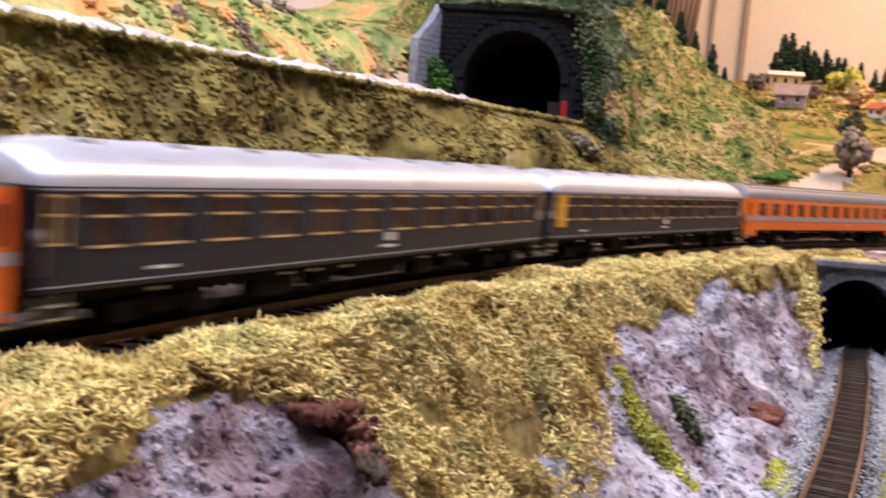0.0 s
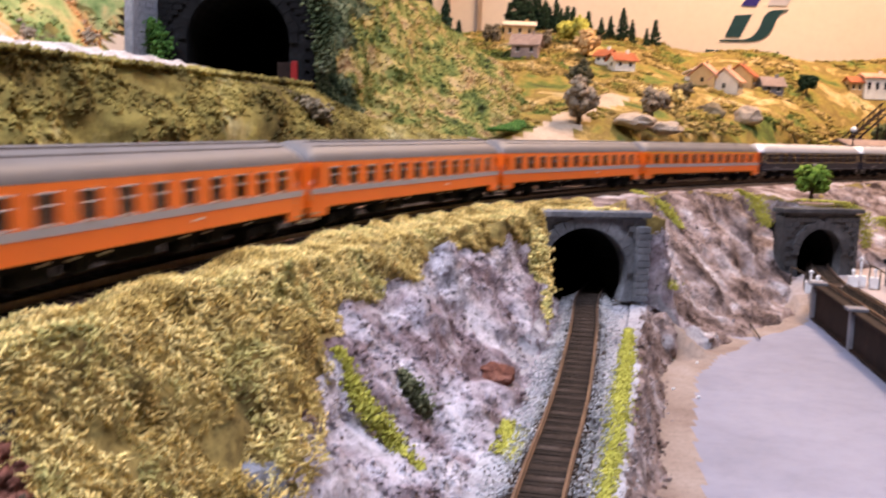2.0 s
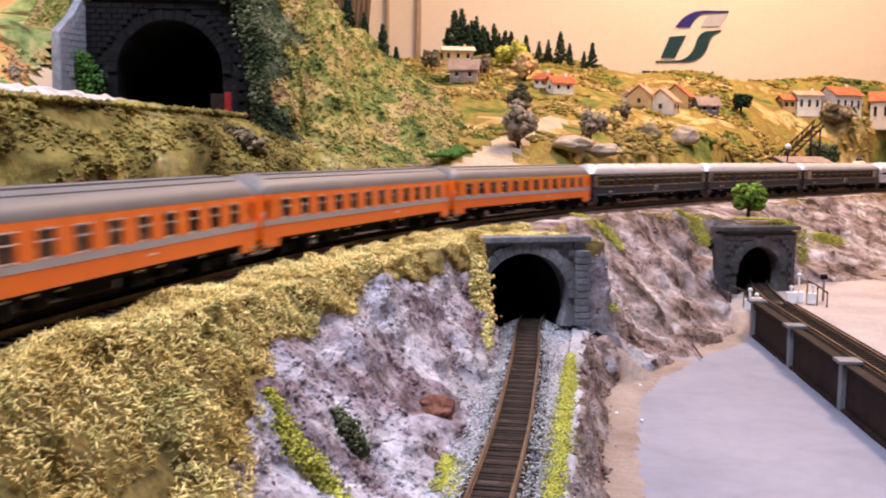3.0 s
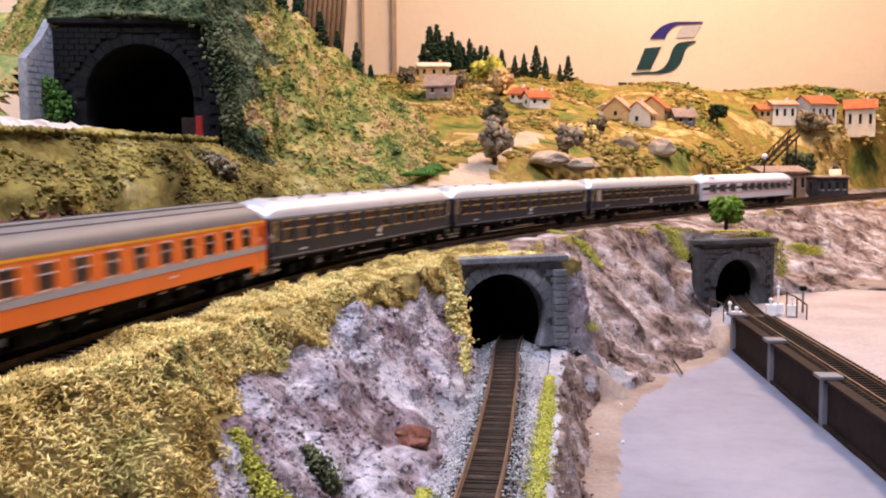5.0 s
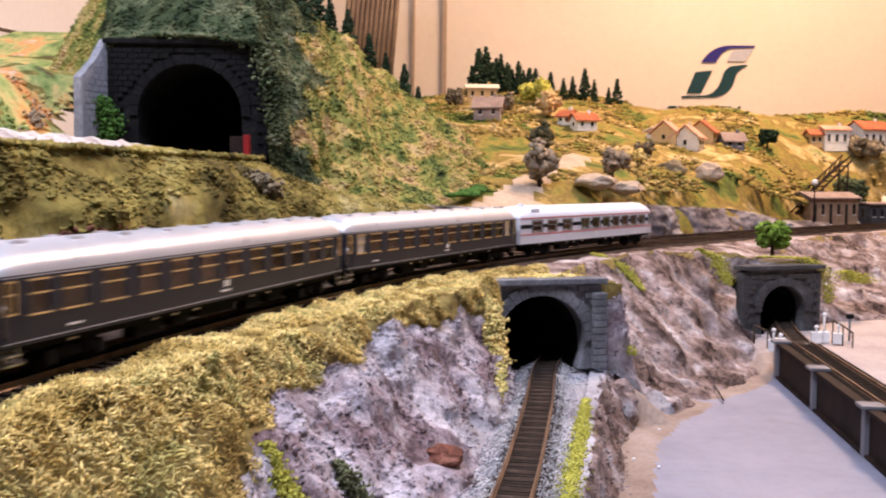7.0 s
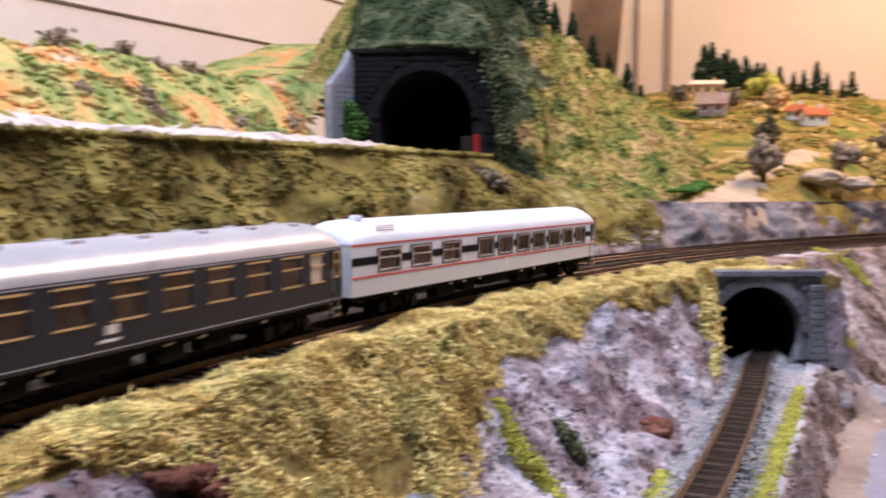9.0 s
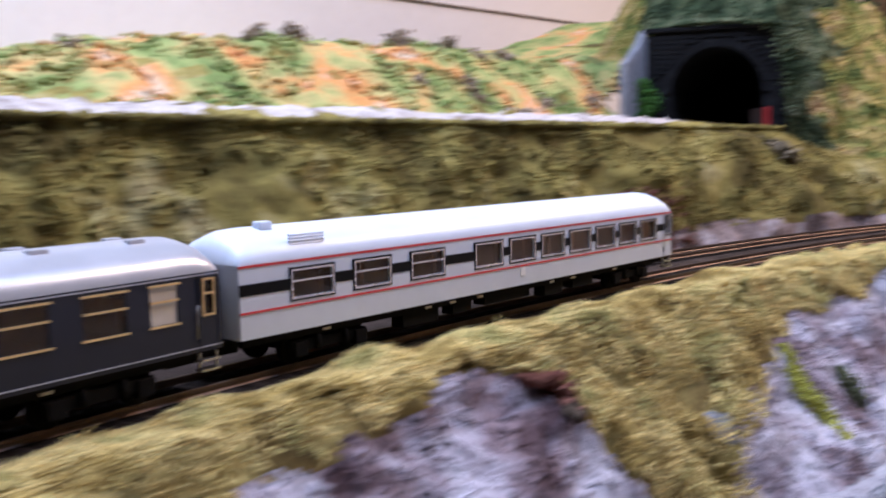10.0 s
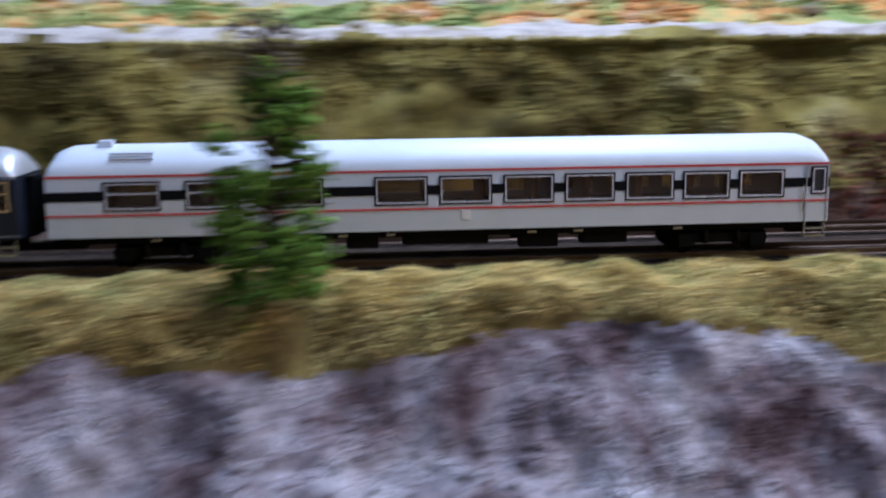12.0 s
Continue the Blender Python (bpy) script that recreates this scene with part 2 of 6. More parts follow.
WALLPAINT = mottled("beige_wall_paint", [(0.35, (0.72, 0.60, 0.47)), (0.65, (0.76, 0.64, 0.51))], 2.5, 60, 0.05, 0.8, 0.05, 0.001)
DIMWALL = mottled("dim_grey_wall_paint", [(0.35, (0.20, 0.20, 0.20)), (0.65, (0.24, 0.24, 0.24))], 3, 60, 0.05, 0.9, 0.05, 0.001)
WHITEWALL = mottled("white_board_paint", [(0.35, (0.80, 0.78, 0.79)), (0.65, (0.84, 0.82, 0.83))], 3, 60, 0.05, 0.8, 0.05, 0.001)
CEILPAINT = mottled("ceiling_paint", [(0.35, (0.20, 0.20, 0.20)), (0.65, (0.24, 0.24, 0.24))], 3, 60, 0.05, 0.9, 0.05, 0.001)
FLOORPAINT = mottled("grey_room_floor", [(0.35, (0.16, 0.15, 0.14)), (0.65, (0.22, 0.21, 0.20))], 4, 60, 0.2, 0.6, 0.1, 0.001)
BOARDWOOD = mottled("brown_board", [(0.35, (0.16, 0.10, 0.06)), (0.65, (0.26, 0.17, 0.10))], 8, 120, 0.3, 0.6, 0.1, 0.001)
SEAM = paint("dark_seam", (0.17, 0.13, 0.10), 0.8)
SEAM_WARM = paint("wall_strip_paint", (0.40, 0.29, 0.20), 0.8)
LOGO_BLUE = paint("navy_paint", (0.025, 0.018, 0.16), 0.5)
LOGO_GREEN = paint("dark_green_paint", (0.008, 0.04, 0.045), 0.5)
LOGO_GREY = paint("pale_grey_paint", (0.46, 0.44, 0.46), 0.5)
GLOW = bpy.data.materials.new("lamp_tube")
GLOW.use_nodes = True
GLOW.node_tree.nodes["Principled BSDF"].inputs["Emission Strength"].default_value = 3
GLOW.node_tree.nodes["Principled BSDF"].inputs["Emission Color"].default_value = (1, 0.92, 0.8, 1)


def glass():
    m, nt, b = material("coach_glass", 0.08)
    b.inputs["Base Color"].default_value = (0.62, 0.50, 0.38, 1)
    b.inputs["Transmission Weight"].default_value = 0.96
    b.inputs["IOR"].default_value = 1.2
    return m


GLASS = glass()

# ---- mesh helpers ----


def part(name, bm, mat, parent=None, label=""):
    me = bpy.data.meshes.new(name)
    bm.to_mesh(me)
    bm.free()
    for one in mat if isinstance(mat, (list, tuple)) else [mat]:
        me.materials.append(one)
    ob = new(name, me)
    ob.parent = parent
    if label:
        tagged(ob, label)
    return ob


def share(name, src, parent, m=None):
    ob = new(name, src.data)
    ob.parent = parent
    if m is not None:
        ob.matrix_local = m
    return ob


def box(bm, x0, x1, y0, y1, z0, z1, m=None, bevel=0.0):
    tmp = bmesh.new()
    bmesh.ops.create_cube(tmp, size=1.0)
    bmesh.ops.transform(tmp, matrix=Matrix.LocRotScale(((x0 + x1) / 2, (y0 + y1) / 2, (z0 + z1) / 2), None, (x1 - x0, y1 - y0, z1 - z0)), verts=tmp.verts)
    if bevel:
        bmesh.ops.bevel(tmp, geom=tmp.edges[:], offset=bevel, segments=2, affect="EDGES", profile=0.6)
    if m is not None:
        bmesh.ops.transform(tmp, matrix=m, verts=tmp.verts)
    merge(bm, tmp)
    return bm


def merge(bm, tmp):
    off = {v: bm.verts.new(v.co) for v in tmp.verts}
    for f in tmp.faces:
        g = bm.faces.new([off[v] for v in f.verts])
        g.smooth, g.material_index = f.smooth, f.material_index
    tmp.free()


def tube(bm, a, b, r0, r1=None, n=8):
    a, b = Vector(a), Vector(b)
    tmp = bmesh.new()
    bmesh.ops.create_cone(tmp, cap_ends=True, segments=n, radius1=r0, radius2=r0 if r1 is None else r1, depth=(b - a).length)
    m = Matrix.Translation((a + b) / 2) @ (b - a).to_track_quat("Z", "Y").to_matrix().to_4x4()
    bmesh.ops.transform(tmp, matrix=m, verts=tmp.verts)
    for f in tmp.faces:
        f.smooth = len(f.verts) == 4
    merge(bm, tmp)
    return bm


def prism(bm, outline, depth, m=None):
    """An outline in x and z, extruded along y."""
    tmp = bmesh.new()
    front = [tmp.verts.new((x, 0, z)) for x, z in outline]
    back = [tmp.verts.new((x, depth, z)) for x, z in outline]
    tmp.faces.new(front)
    tmp.faces.new(back[::-1])
    n = len(outline)
    for i in range(n):
        tmp.faces.new((front[i], back[i], back[(i + 1) % n], front[(i + 1) % n]))
    bmesh.ops.recalc_face_normals(tmp, faces=tmp.faces)
    if m is not None:
        bmesh.ops.transform(tmp, matrix=m, verts=tmp.verts)
    merge(bm, tmp)
    return bm


def mesh_object(name, verts, faces, mats, face_mats=None, smooth=True):
    me = bpy.data.meshes.new(name)
    me.from_pydata([tuple(v) for v in verts], [], [tuple(int(i) for i in f) for f in faces])
    for m in mats:
        me.materials.append(m)
    if face_mats is not None:
        me.polygons.foreach_set("material_index", np.asarray(face_mats, dtype=np.int32))
    me.polygons.foreach_set("use_smooth", np.full(len(me.polygons), smooth))
    me.update()
    return new(name, me)


def grid_object(name, P, mats, face_mats=None, keep=None):
    """A sheet from an (a, b, 3) array of points."""
    a, b = P.shape[:2]
    i = (np.arange(a - 1)[:, None] * b + np.arange(b - 1)[None, :])
    F = np.stack([i, i + b, i + b + 1, i + 1], -1).reshape(-1, 4)
    fm = None if face_mats is None else np.asarray(face_mats).reshape(-1)
    if keep is not None:
        k = keep.reshape(-1)
        F = F[k]
        fm = None if fm is None else fm[k]
    return mesh_object(name, P.reshape(-1, 3), F, mats, fm)


def fbm(p, octaves=4):
    return noise.fractal(Vector(p), 1.0, 2.0, octaves, noise_basis="PERLIN_ORIGINAL")


RNG = np.random.default_rng(7)
ICO = [(0, 0, 1)] + [(0.894 * math.cos(k * 1.2566), 0.894 * math.sin(k * 1.2566), 0.447) for k in range(5)] + [(0.894 * math.cos(k * 1.2566 + 0.628), 0.894 * math.sin(k * 1.2566 + 0.628), -0.447) for k in range(5)] + [(0, 0, -1)]
ICO = np.array(ICO)
ICO_F = [(0, 1 + k, 1 + (k + 1) % 5) for k in range(5)] + [(1 + k, 6 + k, 1 + (k + 1) % 5) for k in range(5)] + [(6 + k, 6 + (k + 1) % 5, 1 + (k + 1) % 5) for k in range(5)] + [(11, 6 + (k + 1) % 5, 6 + k) for k in range(5)]
ICO_F = np.array(ICO_F)


OCT = np.array([(1, 0, 0), (-1, 0, 0), (0, 1, 0), (0, -1, 0), (0, 0, 1), (0, 0, -1)], float)
OCT_F = np.array([(0, 2, 4), (2, 1, 4), (1, 3, 4), (3, 0, 4), (2, 0, 5), (1, 2, 5), (3, 1, 5), (0, 3, 5)])


def strands(name, centres, sizes, mat):
    """Many short crooked fibres, joined into one mesh."""
    n = len(centres)
    V = np.repeat(OCT[None], n, 0) * (1 + 0.25 * RNG.normal(0, 1, (n, 6, 1)).clip(-1.5, 1.5)) * np.array([2.0, 0.42, 0.40])
    a, e = RNG.uniform(0, 2 * math.pi, n), RNG.normal(0.25, 0.5, n)
    ca, sa, ce, se = np.cos(a), np.sin(a), np.cos(e), np.sin(e)
    R = np.stack([ca * ce, -sa, -ca * se, sa * ce, ca, -sa * se, se, 0 * a, ce], -1).reshape(n, 3, 3)
    V = np.einsum("nij,nkj->nki", R, V) * np.asarray(sizes)[:, None, None] + np.asarray(centres)[:, None, :]
    F = (OCT_F[None] + 6 * np.arange(n)[:, None, None]).reshape(-1, 3)
    return mesh_object(name, V.reshape(-1, 3), F, [mat], smooth=True)


def crumbs(name, centres, sizes, mat, spiky=0.45, squash=0.8, parent=None):
    """Many small ragged lumps, joined into one mesh."""
    n = len(centres)
    V = np.repeat(ICO[None], n, 0) * (1 + spiky * RNG.normal(0, 1, (n, 12, 1)).clip(-1.6, 1.8))
    q = RNG.normal(0, 1, (n, 4))
    q /= np.linalg.norm(q, axis=1, keepdims=True)
    w, x, y, z = q.T
    R = np.stack([1 - 2 * (y * y + z * z), 2 * (x * y - z * w), 2 * (x * z + y * w), 2 * (x * y + z * w), 1 - 2 * (x * x + z * z), 2 * (y * z - x * w), 2 * (x * z - y * w), 2 * (y * z + x * w), 1 - 2 * (x * x + y * y)], -1).reshape(n, 3, 3)
    V = V * np.array([1.25, 0.9, 0.75])
    V = np.einsum("nij,nkj->nki", R, V) * np.array([1, 1, squash])
    V = V * np.asarray(sizes)[:, None, None] + np.asarray(centres)[:, None, :]
    F = (ICO_F[None] + 12 * np.arange(n)[:, None, None]).reshape(-1, 3)
    ob = mesh_object(name, V.reshape(-1, 3), F, [mat], smooth=True)
    ob.parent = parent
    return ob


# ---- the line of the main track: s metres along it, rail tops at z = 0 ----
STEP = 0.002
SS = np.arange(-4.6, 3.6, STEP)
CURV = np.where(SS >= 0.25, -0.774 + 0.498 * SS, np.where(SS > 0.15, -0.40 - 2.495 * (SS - 0.15), np.where(SS > -0.40, -0.40, np.where(SS > -0.5, -4.0 * (SS + 0.5), 0.0)))) * (SS < 1.55) - 0.7 * ((SS > 1.85) & (SS < 3.0))
HEAD = np.concatenate([[0], np.cumsum((CURV[1:] + CURV[:-1]) / 2 * STEP)])
ZERO = int(np.argmin(abs(SS - 0.25)))
HEAD += 1.24156 - HEAD[ZERO]
TX = np.concatenate([[0], np.cumsum((np.cos(HEAD[1:]) + np.cos(HEAD[:-1])) / 2 * STEP)])
TY = np.concatenate([[0], np.cumsum((np.sin(HEAD[1:]) + np.sin(HEAD[:-1])) / 2 * STEP)])
TX += -0.07106 - TX[ZERO]
TY += 0.67614 - TY[ZERO]


def line(s, n=0.0):
    """The point n metres to the right of the track at s."""
    x, y, h = np.interp(s, SS, TX), np.interp(s, SS, TY), np.interp(s, SS, HEAD)
    return np.stack([x + n * np.sin(h), y - n * np.cos(h)], -1)


def nearest(x, y):
    """s and n of a point."""
    i = int(np.argmin((TX[::5] - x) ** 2 + (TY[::5] - y) ** 2)) * 5
    return SS[i], (x - TX[i]) * np.sin(HEAD[i]) - (y - TY[i]) * np.cos(HEAD[i])


# ---- tunnels: centre of the mouth at track level, heading into the hill, half width, height, depth ----
TUNNELS = {
    "low": ((0.0455, 0.746, -0.072), 18.0, 0.0345, 0.056, 0.22),
    "yard": ((0.318, 1.082, -0.090), 22.0, 0.0275, 0.051, 0.20),
    "high": ((-0.272, 0.936, 0.084), 4.0, 0.048, 0.090, 0.30),
}


def in_tunnel(p, grow=0.004, reach=0.03):
    for c, turn, hw, ht, dp in TUNNELS.values():
        a = radians(turn)
        dx, dy = p[0] - c[0], p[1] - c[1]
        u, v = dx * math.cos(a) + dy * math.sin(a), -dx * math.sin(a) + dy * math.cos(a)
        if abs(u) < hw + grow and -reach < v < dp and -0.01 < p[2] - c[2] < ht + grow:
            return True
    return False


# ---- ground pieces ----
def interp_rows(s, rows, k):
    return np.interp(s, [r[0] for r in rows], [r[k] for r in rows])


# s, lip distance, foot distance, floor height, share of the slope under moss, lip height
FRONT = [
    (-4.6, 0.066, 0.118, -0.08, 0.33, -0.004),
    (-0.9, 0.066, 0.118, -0.08, 0.27, -0.004),
    (-0.62, 0.066, 0.118, -0.08, 0.17, -0.004),
    (-0.46, 0.058, 0.114, -0.08, 0.15, -0.004),
    (-0.38, 0.048, 0.116, -0.08, 0.12, -0.003),
    (-0.31, 0.046, 0.135, -0.079, 0.08, -0.003),
    (-0.265, 0.048, 0.135, -0.078, 0.22, -0.003),
    (-0.245, 0.049, 0.133, -0.078, 0.75, -0.003),
    (-0.22, 0.050, 0.13, -0.078, 1.05, -0.003),
    (-0.15, 0.050, 0.13, -0.077, 0.75, -0.003),
    (-0.10, 0.052, 0.13, -0.077, 0.34, -0.003),
    (0.0, 0.054, 0.128, -0.076, 0.25, -0.004),
    (0.11, 0.057, 0.118, -0.075, 0.22, -0.005),
    (0.20, 0.060, 0.104, -0.074, 0.20, -0.006),
    (0.28, 0.058, 0.090, -0.073, 0.20, -0.008),
    (0.315, 0.056, 0.076, -0.073, 0.4, -0.008),
    (0.345, 0.056, 0.062, -0.073, 1.0, -0.009),
    (0.37, 0.074, 0.079, -0.073, 1.0, -0.010),
    (0.41, 0.126, 0.132, -0.078, 0.05, -0.012),
    (0.425, 0.125, 0.140, -0.108, 0.0, -0.012),
    (0.44, 0.100, 0.150, -0.116, 0.0, -0.010),
    (0.48, 0.060, 0.165, -0.116, 0.0, -0.008),
    (0.56, 0.046, 0.170, -0.116, 0.0, -0.006),
    (0.70, 0.042, 0.172, -0.114, 0.0, -0.006),
    (0.80, 0.060, 0.165, -0.098, 0.0, -0.008),
    (0.835, 0.100, 0.160, -0.092, 0.0, -0.012),
    (0.87, 0.150, 0.162, -0.090, 0.0, -0.018),
    (0.92, 0.150, 0.166, -0.090, 0.0, -0.020),
    (0.955, 0.100, 0.185, -0.090, 0.0, -0.016),
    (1.05, 0.055, 0.205, -0.085, 0.0, -0.006),
    (1.5, 0.050, 0.20, -0.075, 0.0, -0.006),
    (2.2, 0.05, 0.20, -0.07, 0.0, -0.006),
    (3.6, 0.05, 0.20, -0.07, 0.0, -0.006),
]


def front_point(s, f, rough=True):
    """Front of the embankment: f 0 to 1 over the shoulder, 1 to 2 down the slope, 2 to 3 out along the foot."""
    lip, foot, zf, zl = (interp_rows(s, FRONT, k) for k in (1, 2, 3, 5))
    if f <= 1:
        n = 0.017 + (lip - 0.017) * f
        z = -0.0052 + (zl + 0.0052) * min(1, f * 1.6)
    elif f <= 2:
        g = f - 1
        n = lip + (foot - lip) * (0.75 * g + 0.25 * g * g)
        e = g * g * (3 - 2 * g)
        z = zl + (zf - zl) * (0.55 * g + 0.45 * e)
    else:
        n, z = foot + (f - 2) * 0.05, zf - (f - 2) * 0.012
    x, y = line(s, n)
    if rough:
        amp = 0.0 if f < 0.15 else 0.003 if f < 1 else 0.0095 if f < 2 else 0.004
        a = fbm((x * 22, y * 22, z * 22 + 3), 5) + 0.5 * abs(fbm((x * 60, y * 60, z * 60), 4))
        h = float(np.interp(s, SS, HEAD))
        x += amp * a * math.sin(h) * 0.9
        y -= amp * a * math.cos(h) * 0.9
        z += amp * a * 0.6
    return x, y, z


def moss_share(s):
    return interp_rows(s, FRONT, 4) + 0.22 * noise.noise(Vector((s * 16, 3.3, 0))) + 0.12 * noise.noise(Vector((s * 45, 1.3, 0)))


def build_front():
    for name, s0, s1, ds, label in (("embankment", -1.25, 1.35, 0.0042, "rocky grey-lilac embankment front with a mossy shoulder"), ("embankment_south", -4.6, -1.25, 0.04, "rocky embankment front running on along the track"), ("embankment_north", 1.35, 3.6, 0.02, "brown rocky embankment front beside the far yard")):
        S = np.arange(s0, s1 + ds * 0.5, ds)
        f = np.concatenate([np.linspace(0, 1, 12), np.linspace(1, 2, 34)[1:], [2.25, 2.6, 3.0]])
        P = np.array([[front_point(s, g) for g in f] for s in S])
        mats, keep = np.zeros((len(S) - 1, len(f) - 1), int), np.ones((len(S) - 1, len(f) - 1), bool)
        for i in range(len(S) - 1):
            m = moss_share(S[i])
            for j in range(len(f) - 1):
                c = P[i, j]
                keep[i, j] = not in_tunnel(P[i:i + 2, j:j + 2].mean((0, 1))) and not (f[j] >= 2 and 0.34 < S[i] < 0.445)
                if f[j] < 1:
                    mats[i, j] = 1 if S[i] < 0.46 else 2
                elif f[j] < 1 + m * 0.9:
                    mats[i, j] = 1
                elif S[i] > 0.46:
                    mats[i, j] = 2
                elif f[j] > 1.8 and S[i] > 0.1:
                    mats[i, j] = 3
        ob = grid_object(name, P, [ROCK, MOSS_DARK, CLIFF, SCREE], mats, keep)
        tagged(ob, label, "embankment", kind="structure")


build_front()


def build_moss():
    pts, size = [], []
    while len(pts) < 140000:
        s = RNG.uniform(-1.05, 0.46) if RNG.uniform() < 0.55 else RNG.uniform(-0.35, 0.44)
        m = max(0.0, moss_share(s))
        f = RNG.uniform(0.02, 1 + m)
        if s > 0.395 and f > (0.8 if s < 0.41 else 0.45):
            continue
        p = front_point(s, f, True)
        if in_tunnel(p, 0.001):
            continue
        lump = noise.noise(Vector((p[0] * 45, p[1] * 45, p[2] * 45)))
        if lump < -0.44:
            continue
        up = (0.4 + lump) * 0.0065 + RNG.uniform(0, 0.002)
        if f < 0.12:
            up *= 0.3
        pts.append((p[0] + up * 0.4, p[1], p[2] + up))
        size.append(RNG.uniform(0.00045, 0.00115))
    ob = strands("moss", np.array(pts), np.array(size), MOSS)
    tagged(ob, "yellow-olive foam moss on the embankment shoulder", "moss", kind="stuff")


def build_rubble():
    for name, s0, s1, count, mat, label in (("rubble", -1.05, 0.42, 12000, ROCK, "grey-lilac stone chips over the rock slope"), ("cliff_rubble", 0.45, 1.5, 6000, CLIFF, "brown-grey stone chips over the cliff")):
        pts, size = [], []
        while len(pts) < count:
            s = RNG.uniform(s0, s1)
            m = max(0.0, moss_share(s)) * 0.9 if s < 0.46 else 0
            f = RNG.uniform(1 + m, 2.1)
            p = front_point(s, f, True)
            if in_tunnel(p, 0.001) or noise.noise(Vector((p[0] * 40, p[1] * 40, p[2] * 40))) < -0.15:
                continue
            pts.append(p)
            size.append(RNG.uniform(0.0004, 0.0013) * (1.8 if RNG.uniform() < 0.06 else 1))
        tagged(crumbs(name, np.array(pts), np.array(size), mat, 0.25, 0.8), label, "rubble", kind="stuff")


build_rubble()
build_moss()

# main roadbed with both tracks
def build_bed():
    S = np.concatenate([np.arange(-4.6, -1.3, 0.05), np.arange(-1.3, 1.6, 0.008), np.arange(1.6, 3.6, 0.03)])
    N = [-0.088, -0.08, -0.074, -0.03, -0.026, 0.018, 0.022, 0.03]
    Z = [-0.010, -0.006, -0.0035, -0.0035, -0.0038, -0.0032, -0.006, -0.014]
    P = np.zeros((len(S), len(N), 3))
    for i, s in enumerate(S):
        for j, n in enumerate(N):
            x, y = line(s, n)
            P[i, j] = (x, y, Z[j] + 0.0006 * noise.noise(Vector((x * 150, y * 150, 0))))
    tagged(grid_object("roadbed", P, [BALLAST]), "brown ballast bed under the two main tracks", "track bed", kind="structure")


build_bed()


def rail_strip(bm, pts, w, h):
    """A rail with a head and foot along points (x, y, z of its top)."""
    prof = [(-w / 2, 0), (w / 2, 0), (w / 2, -h * 0.35), (w * 0.2, -h * 0.45), (w * 0.2, -h * 0.8), (w * 0.8, -h), (-w * 0.8, -h), (-w * 0.2, -h * 0.8), (-w * 0.2, -h * 0.45), (-w / 2, -h * 0.35)]
    rings = []
    for i, p in enumerate(pts):
        a, b = pts[max(0, i - 1)], pts[min(len(pts) - 1, i + 1)]
        d = Vector((b[0] - a[0], b[1] - a[1]))
        d.normalize()
        rings.append([bm.verts.new((p[0] + u * d.y, p[1] - u * d.x, p[2] + v)) for u, v in prof])
    k = len(prof)
    for r0, r1 in zip(rings, rings[1:]):
        for j in range(k):
            bm.faces.new((r0[j], r0[(j + 1) % k], r1[(j + 1) % k], r1[j]))


def sleeper_bm():
    return box(bmesh.new(), -0.0112, 0.0112, -0.0013, 0.0013, -0.0044, -0.0026)


def build_main_track(off, name, label):
    root = tagged(new(name), label, "railway track", "main tracks", "structure")
    S = np.concatenate([np.arange(-4.6, -1.3, 0.1), np.arange(-1.3, 3.6, 0.02)])
    for side in (-1, 1):
        bm = bmesh.new()
        rail_strip(bm, [(*line(s, off + side * 0.0087), 0.0) for s in S], 0.0010, 0.0025)
        part("rail", bm, RAIL, root, "rust-sided rail with a polished head")
    bm = bmesh.new()
    for s in np.arange(-1.3, 1.7, 0.0075):
        x, y = line(s, off)
        box(bm, -0.0015, 0.0015, -0.015, 0.015, -0.0064, -0.0024, Matrix.Translation((x, y, 0)) @ Matrix.Rotation(float(np.interp(s, SS, HEAD)), 4, "Z"))
    tagged(part("sleepers", bm, SLEEPER, root), kind="stuff")


build_main_track(0.0, "main_track", "brown model railway track along the embankment edge")
build_main_track(-0.052, "main_track", "brown model railway track along the foot of the bank")

# behind the track: a mossy bank up to a ledge, then a rock wall with land on top
BACK = [
    # s, foot n, top n, top z
    (-4.6, -0.088, -0.125, 0.086),
    (-1.0, -0.088, -0.125, 0.086),
    (-0.3, -0.088, -0.125, 0.086),
    (0.0, -0.088, -0.125, 0.086),
    (0.25, -0.088, -0.150, 0.085),
    (0.36, -0.092, -0.170, 0.083),
    (0.42, -0.097, -0.165, 0.066),
    (0.48, -0.10, -0.150, 0.053),
    (0.54, -0.10, -0.13, 0.045),
    (0.62, -0.10, -0.118, 0.041),
    (1.0, -0.095, -0.112, 0.038),
    (1.25, -0.095, -0.112, 0.030),
    (1.45, -0.095, -0.120, 0.006),
    (3.6, -0.095, -0.130, 0.0),
]


def back_point(s, f):
    foot, top, zt = (interp_rows(s, BACK, k) for k in (1, 2, 3))
    n = foot + (top - foot) * (0.45 * f + 0.55 * f ** 2)
    z = -0.012 + (zt + 0.012) * (f + 0.1 * math.sin(f * math.pi))
    x, y = line(s, n)
    a = fbm((x * 16, y * 16, z * 16), 5) + 0.4 * fbm((x * 70, y * 70, z * 70), 3)
    edge = min(1, (1 - f) * 6 + 0.25)
    h = float(np.interp(s, SS, HEAD))
    amp = 0.011 * edge
    return x + amp * a * math.sin(h), y - amp * a * math.cos(h), z + 0.004 * a * edge


